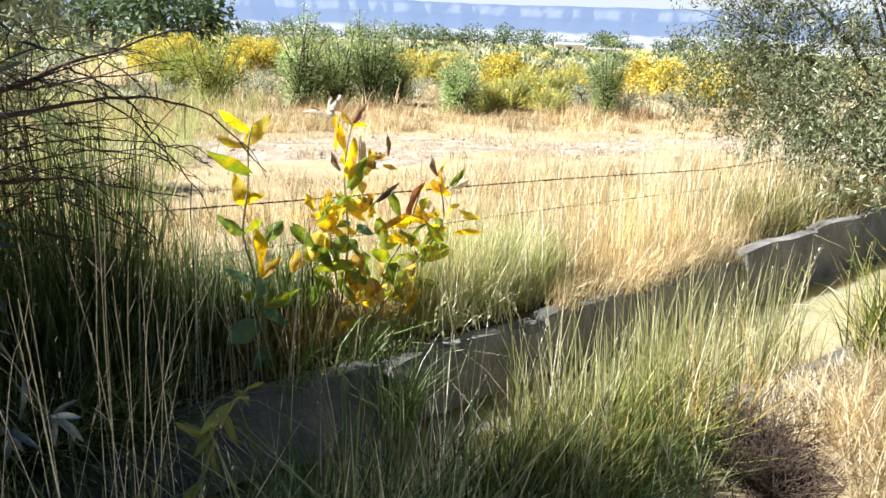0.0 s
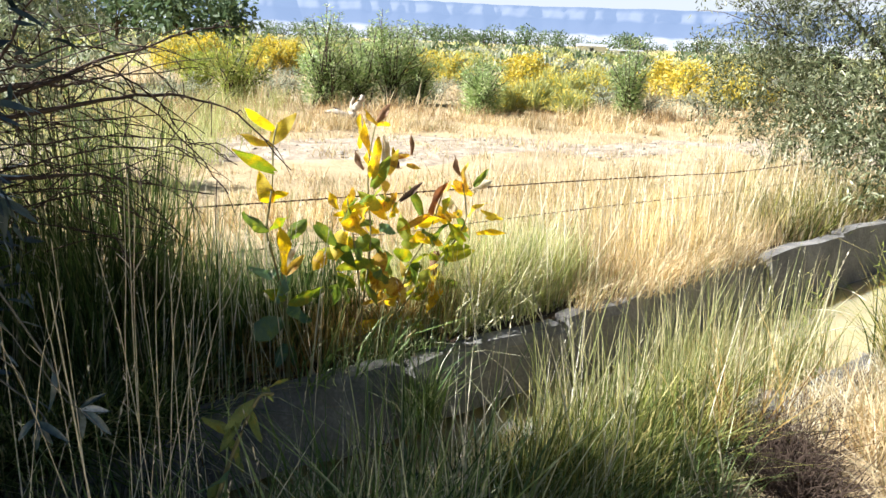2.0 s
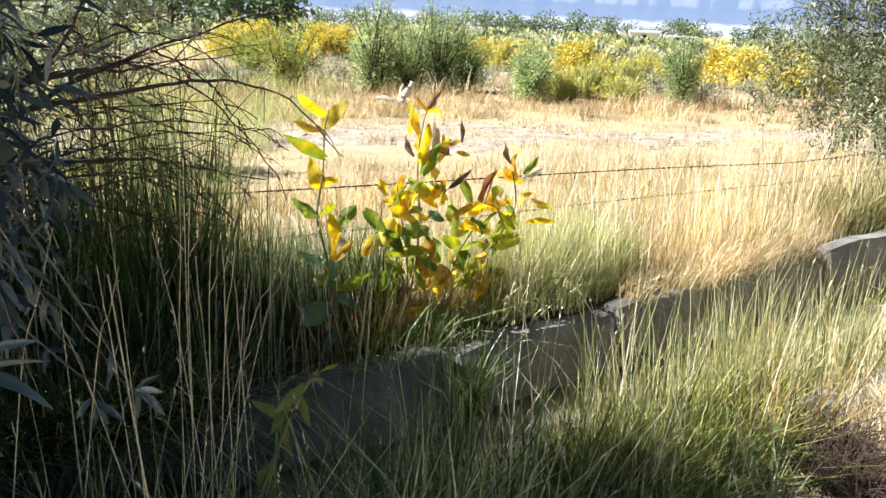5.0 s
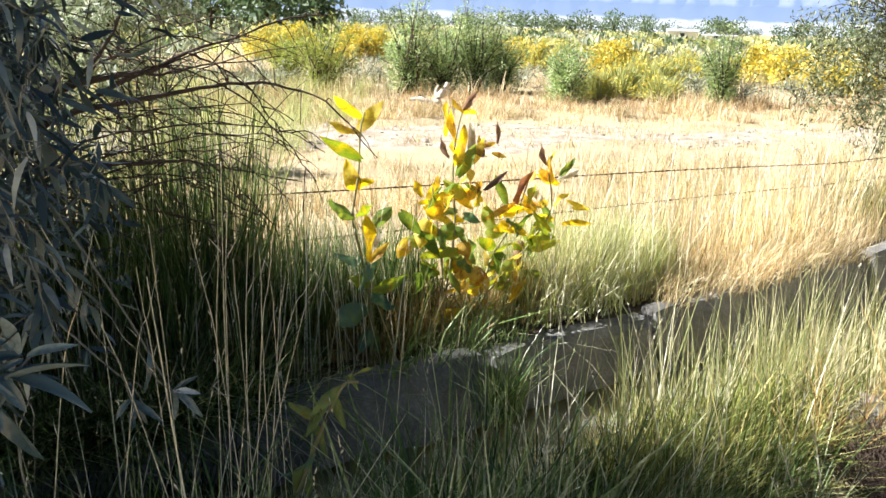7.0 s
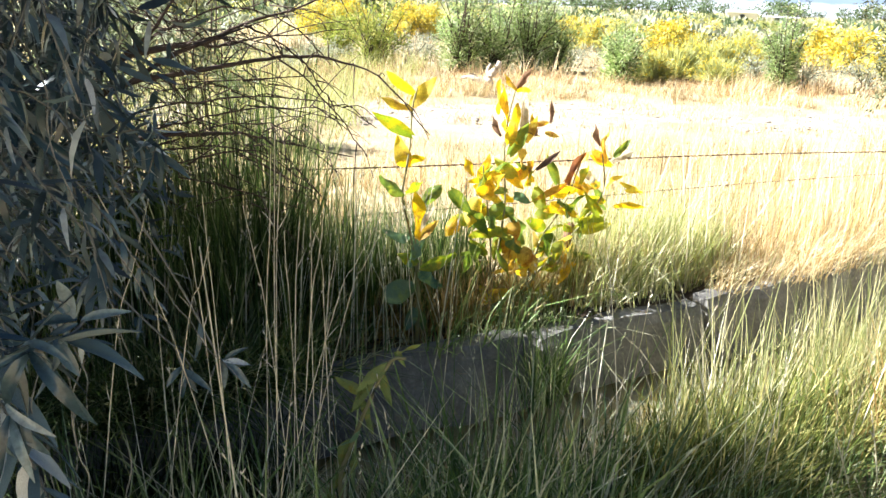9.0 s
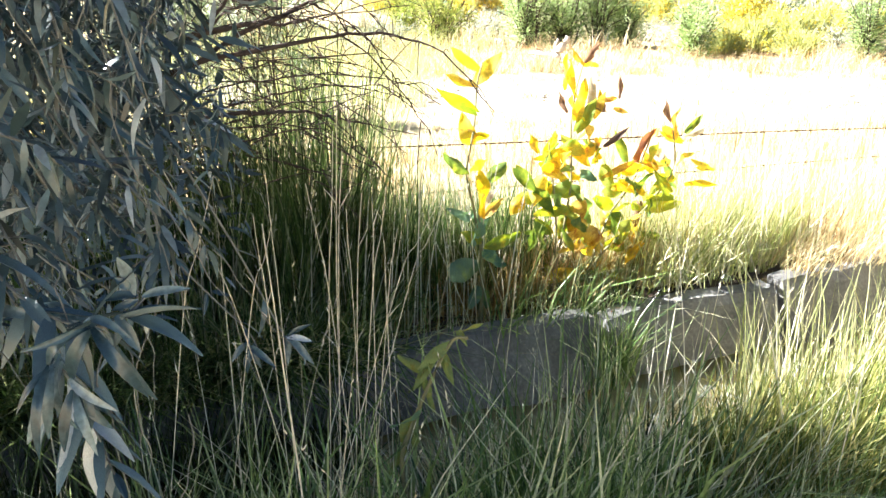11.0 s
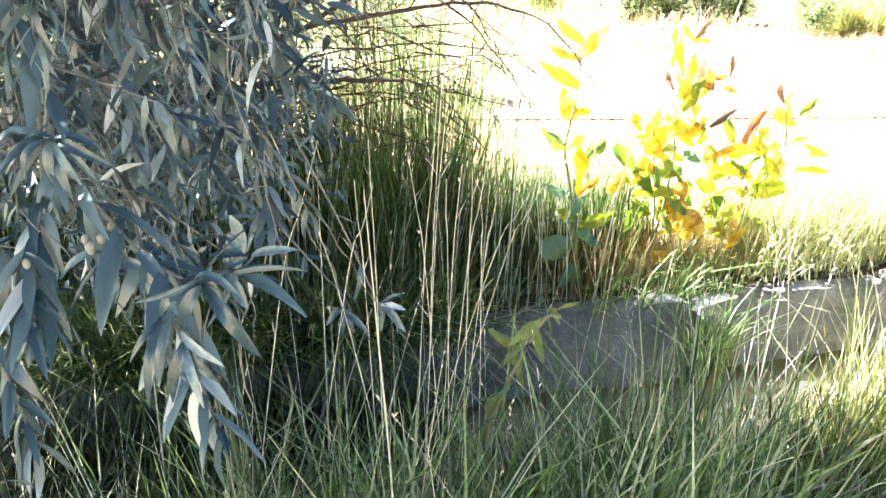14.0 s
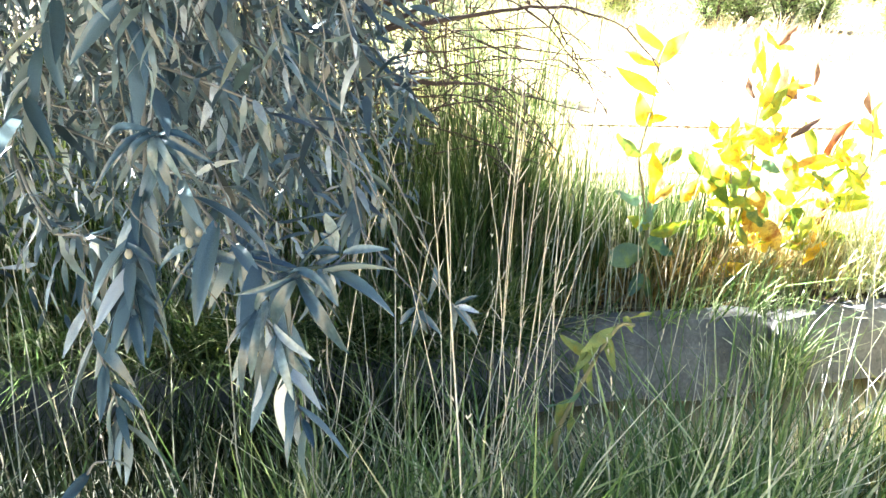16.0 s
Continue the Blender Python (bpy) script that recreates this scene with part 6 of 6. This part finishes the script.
def far_olive(at, clumps, count, leaf, material, label, seed, thick=0.035, spray=0.34):
    """An olive seen whole: leaning trunks, limbs to each clump, ragged silver crown."""
    rng = np.random.RandomState(seed)
    at = np.array(at, float)
    root = thing("russian_olive_tree", at, label, "tree", "olive trees")
    for k, (x, y, z, r) in enumerate(clumps):
        rods = []
        q = at + np.array([x, y, z])
        foot = at + rng.normal(size=3) * np.array([0.12, 0.12, 0]) - np.array([0, 0, 0.05])
        mid = at + np.array([x * 0.35, y * 0.35, z * 0.55]) + rng.normal(size=3) * 0.1
        rods.append(tube(spline([foot, mid, q], 10), thick, thick * 0.23, 6, 0.1, k))
        for j in range(7):
            d = rng.normal(size=3)
            d *= r * 0.95 / np.linalg.norm(d)
            rods.append(tube(spline([q * 0.75 + mid * 0.25, q + d * 0.5, q + d], 5), 0.006, 0.002, 4))
        mesh_part("limb", quads("limb", *joined(rods), BARK), root)
    c = [at + np.array(q[:3]) for q in clumps]
    per = 46
    tips = crown_leaves(c, [q[3] for q in clumps], count // per, leaf, leaf, rng, 0.5, 0.3)
    way = np.repeat(tips[1] / np.linalg.norm(tips[1], axis=1, keepdims=True), per, 0)
    foot = np.repeat(tips[0], per, 0)
    count = len(foot)
    run = rng.uniform(-0.5, 0.5, (count, 1)) * spray
    foot = foot + way * run + rng.normal(size=(count, 3)) * 0.16 * spray - np.array([0, 0, 1.2]) * run ** 2 / spray
    args = (foot, way * 0.8 + rng.normal(size=(count, 3)) * 0.7, rng.normal(size=(count, 3)) * 0.6 + np.array([0, 0, 0.8]),
            leaf * rng.uniform(0.6, 1.3, count), leaf * 0.27 * rng.uniform(0.7, 1.3, count), rng.uniform(-0.2, 0.45, count))
    args[0][:, 2] = np.maximum(args[0][:, 2], at[2] + 0.12 + 0.2 * rng.uniform(size=count))
    mesh_part("crown", quads("crown", *leaves(*args, 3), material), root, kind="stuff")
    return root


far_olive((7.0, 8.9, 0.0), [(-2.35, 0.1, 1.1, 0.75), (-2.5, 0.2, 1.9, 0.8), (-2.3, 0.3, 2.7, 0.75), (-1.9, 0.0, 0.7, 0.6), (-1.8, -0.1, 1.5, 0.8), (-1.2, -0.3, 1.2, 0.85), (-1.0, -0.2, 2.4, 1.0), (-0.2, -0.4, 1.5, 1.0), (0.2, -0.3, 2.6, 1.1), (-0.4, -0.6, 0.75, 0.8),
                            (0.9, -0.9, 1.3, 1.1), (1.2, -0.7, 2.5, 1.1), (0.3, 0.2, 3.4, 1.0), (-1.2, 0.3, 3.2, 0.8), (1.9, -0.6, 1.8, 1.1), (0.6, -1.0, 0.6, 0.7), (1.9, -1.2, 0.9, 0.9),
                            (-2.71, -2.20, 0.82, 0.50), (-2.62, -2.74, 0.78, 0.50), (-2.69, -3.21, 0.59, 0.42), (-2.34, -2.68, 0.93, 0.55), (-2.69, -1.72, 1.06, 0.55), (-2.39, -2.14, 1.15, 0.60)],
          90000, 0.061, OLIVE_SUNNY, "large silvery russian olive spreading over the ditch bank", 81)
far_olive((-9.0, 20.8, 0.0), [(-2.0, 0, 2.2, 1.9), (0.6, 0.2, 2.4, 1.5), (-0.2, 0.1, 3.7, 1.7), (1.5, 0.5, 1.6, 1.1), (-4.0, 0, 3.0, 2.1), (1.3, 0.3, 3.1, 1.2), (-2.4, 0.1, 5.0, 1.8), (-0.8, -0.2, 1.5, 1.3), (-6.2, 0.2, 2.6, 2.1), (-6.0, 0.0, 4.6, 2.0)],
          20000, 0.21, OLIVE_LIT, "pale sunlit russian olive beyond the rushes", 82, spray=0.9)

far_olive((-2.9, 7.6, 0.0), [(-0.5, 0, 0.8, 0.5), (0.0, 0.1, 0.7, 0.45), (-0.2, -0.1, 1.2, 0.5), (-0.8, 0.1, 1.3, 0.55), (-1.3, 0.0, 0.9, 0.6), (-1.1, 0.2, 1.6, 0.5)],
          7000, 0.085, OLIVE_LIT, "low young russian olive in the grass behind the rushes", 83, 0.011)


# ---- stones, dead brush, driftwood ----
def stone(at, size, seed, label, group, name="stone", material=STONE):
    bm = bmesh.new()
    bmesh.ops.create_icosphere(bm, subdivisions=2, radius=1)
    for v in bm.verts:
        k = noise.noise(v.co * 1.1 + Vector((seed * 3.7, 0, 0)))
        k2 = noise.noise(v.co * 3.1 + Vector((0, seed * 2.1, 0)))
        v.co *= 1 + 0.5 * k + 0.3 * abs(k2)
        v.co = Vector((v.co.x * size[0], v.co.y * size[1], max(v.co.z, -0.5) * size[2]))
    me = bpy.data.meshes.new(name)
    bm.to_mesh(me)
    bm.free()
    me.materials.append(material)
    ob = new(name, me)
    ob.matrix_world = Matrix.Translation(at) @ pose(0, 0, 0, 0, 0, seed * 47 % 360)
    return tagged(ob, label, "stone", group)


LUMPS = random.Random(14)
for k in range(84):
    s, n = LUMPS.uniform(2.8, 4.3), LUMPS.uniform(1.1, 1.5)
    a = LUMPS.uniform(0.015, 0.045) if k > 15 else LUMPS.uniform(0.03, 0.055)
    if k < 16:
        s, n = 2.95 + k * 0.075, 1.32 - 0.05 * (k % 3)
    stone(place(s, n, 0.0), (a, a * LUMPS.uniform(0.5, 0.9), a * LUMPS.uniform(0.3, 0.6)), k + 1, "bleached broken concrete lump on the near bank", "lumps on the near bank")
pebbles = []
prng = np.random.RandomState(88)
for k in range(600):
    x = prng.uniform(-7, 15)
    y = 10.9 + 0.13 * x + prng.uniform(-1.3, 1.3)
    r = 0.008 + 0.026 * prng.uniform() ** 2
    pv, pf = tube(np.array([(x, y, 0.02), (x, y, 0.025 + r * 0.2), (x, y, 0.025 + r * 0.4)]), r * 1.4, r * 0.9, 6, 0.2, k)
    pebbles.append((pv, pf))
stuff("track_pebbles", pebbles, STONE, "pale pebbles strewn over the dirt track", "pebbles")


def dead_bush(at, radius, seed):
    """Tangle of dark dead stems."""
    rng = np.random.RandomState(seed)
    at = np.array(at, float)
    root = thing("dead_bush", at, "low tangle of dark dead stems on the near bank", "dead bush")
    rods = []
    for k in range(430):
        a, e = rng.uniform(0, 6.28), rng.uniform(0.05, 1.2)
        d = np.array([math.cos(a) * math.cos(e), math.sin(a) * math.cos(e), math.sin(e)])
        L = radius * rng.uniform(0.5, 1.1)
        p0 = at + rng.normal(size=3) * np.array([0.3, 0.3, 0]) * radius - np.array([0, 0, 0.01])
        p1 = p0 + d * L * 0.6 + rng.normal(size=3) * 0.06 * radius
        p2 = p0 + d * L + rng.normal(size=3) * 0.18 * radius
        for p in (p1, p2):
            p[2] = max(p[2], at[2] + 0.005)
        rod = tube(spline([p0, p1, p2], 6), 0.0021 if k > 40 else 0.0038, 0.0009, 4)
        if k > 40:
            rods.append(rod)
        else:
            mesh_part("stem", quads("stem", *rod, LITTER), root)
    mesh_part("tangle", quads("tangle", *joined(rods), LITTER), root, kind="stuff")


dead_bush(place(2.62, 1.17, 0.0), 0.24, 91)
dead_bush(place(2.47, 1.02, 0.0), 0.22, 92)
dead_bush(place(3.5, 1.22, 0.0), 0.14, 93)
dead_bush(place(3.1, 1.18, 0.0), 0.13, 94)


def driftwood(at, seed):
    """A bleached broken stump with a split, upright stub and a lying root."""
    at = np.array(at, float)
    root = thing("driftwood_stump", at, "bleached grey broken stump in the dry grass", "stump")
    for name, pts, r0, r1, kind in [
            ("stub", [(0.05, 0, -0.05), (0.08, 0.02, 0.2), (0.2, 0, 0.34), (0.24, 0, 0.47)], 0.085, 0.035, WOOD_GREY),
            ("fork", [(0.08, 0, 0.18), (0.04, 0.03, 0.3), (0.08, 0.04, 0.42)], 0.05, 0.02, WOOD_GREY),
            ("root", [(0.1, 0, 0.05), (-0.12, -0.05, 0.13), (-0.26, -0.02, 0.17), (-0.42, 0, 0.15)], 0.07, 0.025, WOOD_GREY),
            ("splinter", [(-0.1, -0.03, 0.12), (-0.17, 0, 0.2), (-0.29, 0.02, 0.24)], 0.03, 0.01, TWIG_BARK)]:
        line = spline([at + np.array(p) for p in pts], 12)
        mesh_part(name, quads(name, *tube(line, r0, r1, 8, 0.18, seed), kind), root)
        seed += 1


driftwood((-0.25, 14.1, 0.0), 95)


# single tall stalk close by on the near bank
def tall_stalk():
    line = spline([places(np.array([0.31]), np.array([1.12]), np.array([-0.02]))[0], (-0.41, 1.159, 0.481), (-0.459, 1.216, 0.768), (-0.50, 1.257, 1.024)], 24)
    root = thing("dry_grass_stalk", line[0], "single tall pale dry grass stalk on the near bank", "grass stalk")
    mesh_part("stalk", quads("stalk", *tube(line, 0.0026, 0.0012, 5), PALE_STALK), root)


tall_stalk()


def dry_stalk(n, top, low, foot, label, seed, thick=0.0013, group="dry stalks"):
    """One dead jointed stalk from the ground to its broken tip; top and low are (s, z) of the plan."""
    rng = np.random.RandomState(seed)
    (s0, z0), (s1, z1) = top, low
    drift = (s1 - s0) / max(0.05, z0 - z1)
    base = s1 + 0.55 * drift * (z1 - foot)
    pts = [place(base, n, foot), place((base + s1) / 2 + 0.004, n, (foot + z1) / 2), place(s1, n, z1), place((s0 + s1) / 2 + rng.uniform(-0.004, 0.004), n, (z0 + z1) / 2), place(s0, n, z0)]
    line = spline(pts, 40)
    root = thing("dry_grass_stalk", line[0], label, "grass stalk", group)
    mesh_part("stalk", quads("stalk", *tube(line, thick, thick * 0.6, 5, 0.3, seed), PALE_STALK), root)
    for k in range(2):
        i = rng.randint(12, 34)
        a = rng.uniform(0, 2 * np.pi)
        way = np.array([[np.cos(a) * 0.5, np.sin(a) * 0.5, 0.8]])
        mesh_part("sheath", quads("sheath", *leaves(np.array([line[i]]), way, rng.normal(size=(1, 3)), np.array([rng.uniform(0.02, 0.05)]), np.array([thick * 1.6]), np.array([0.3]), 4), PALE_STALK), root)


# broken stalks standing before the rushes
for k, (s_top, z_top, s_low) in enumerate([(0.326, 1.07, 0.34), (0.298, 0.99, 0.315), (0.403, 1.04, 0.443), (0.461, 1.14, 0.444), (0.470, 1.18, 0.461), (0.479, 1.10, 0.465),
                                           (0.485, 0.98, 0.494), (0.518, 1.01, 0.506), (0.540, 1.00, 0.541), (0.571, 1.02, 0.541), (0.563, 0.92, 0.569), (0.596, 0.925, 0.578),
                                           (0.686, 0.965, 0.600), (0.698, 0.95, 0.628), (0.335, 0.975, 0.286), (0.23, 1.07, 0.155), (0.11, 1.17, 0.25)]):
    dry_stalk(1.5, (s_top, z_top), (s_low, 0.81), -0.08, "thin broken bleached stalk standing before the rushes", 300 + k)
for k, (s_top, z_top, s_low, z_low) in enumerate([(1.959, 0.313, 2.10, 0.08), (2.104, 0.364, 2.235, 0.07), (1.945, 0.205, 2.02, 0.085), (2.10, 0.141, 2.18, 0.04), (2.294, 0.10, 2.35, 0.03)]):
    dry_stalk(1.15, (s_top, z_top), (s_low, z_low), -0.03, "jointed pale grey stalk leaning over the dead bush", 330 + k, 0.0028)


def fallen_stalk(a, b, z, seed):
    """A dead stalk lying over the water."""
    p, q = np.array(place(*a, z)), np.array(place(*b, z + 0.01))
    line = spline([p, (p + q) / 2 + np.array([0, 0, 0.02]), q], 14)
    root = thing("fallen_stalk", line[0], "bleached dead stalk lying across the ditch water", "grass stalk", "fallen stalks")
    mesh_part("stalk", quads("stalk", *tube(line, 0.0055, 0.003, 6, 0.2, seed), PALE_STALK), root)


fallen_stalk((6.34, 2.60), (6.15, 2.30), -0.345, 1)
fallen_stalk((5.56, 2.45), (5.70, 2.18), -0.345, 2)
fallen_stalk((5.13, 2.16), (5.51, 2.02), -0.345, 3)


def leafy_weed(s, n, top, seed):
    """A slender weed with small leaves, standing in the near margin of the water."""
    rng = np.random.RandomState(seed)
    base = np.array(place(s, n, -0.38))
    root = thing("leafy_weed", base, "slender green weed standing in the ditch water", "weed", "water weeds")
    for k in range(3):
        tip = np.array(place(s + rng.uniform(-0.1, 0.1), n + rng.uniform(-0.06, 0.06), top * rng.uniform(0.7, 1.0)))
        line = spline([base + rng.normal(size=3) * 0.008, (base + tip) / 2 + rng.normal(size=3) * 0.015, tip], 24)
        mesh_part("stem", quads("stem", *tube(line, 0.0035, 0.0012, 5), STEM), root)
        for i in rng.randint(9, 24, 16):
            piece = leaves(line[i:i + 1], rng.normal(size=(1, 3)) * 0.7 + np.array([0, 0, 0.35]), rng.normal(size=(1, 3)), rng.uniform(0.025, 0.05, 1), rng.uniform(0.007, 0.012, 1), np.full(1, 0.2), 4)
            mesh_part("leaf", quads("leaf", *piece, LIME_LEAF), root)


leafy_weed(4.1, 1.75, 0.37, 341)
leafy_weed(5.4, 1.9, 0.40, 342)
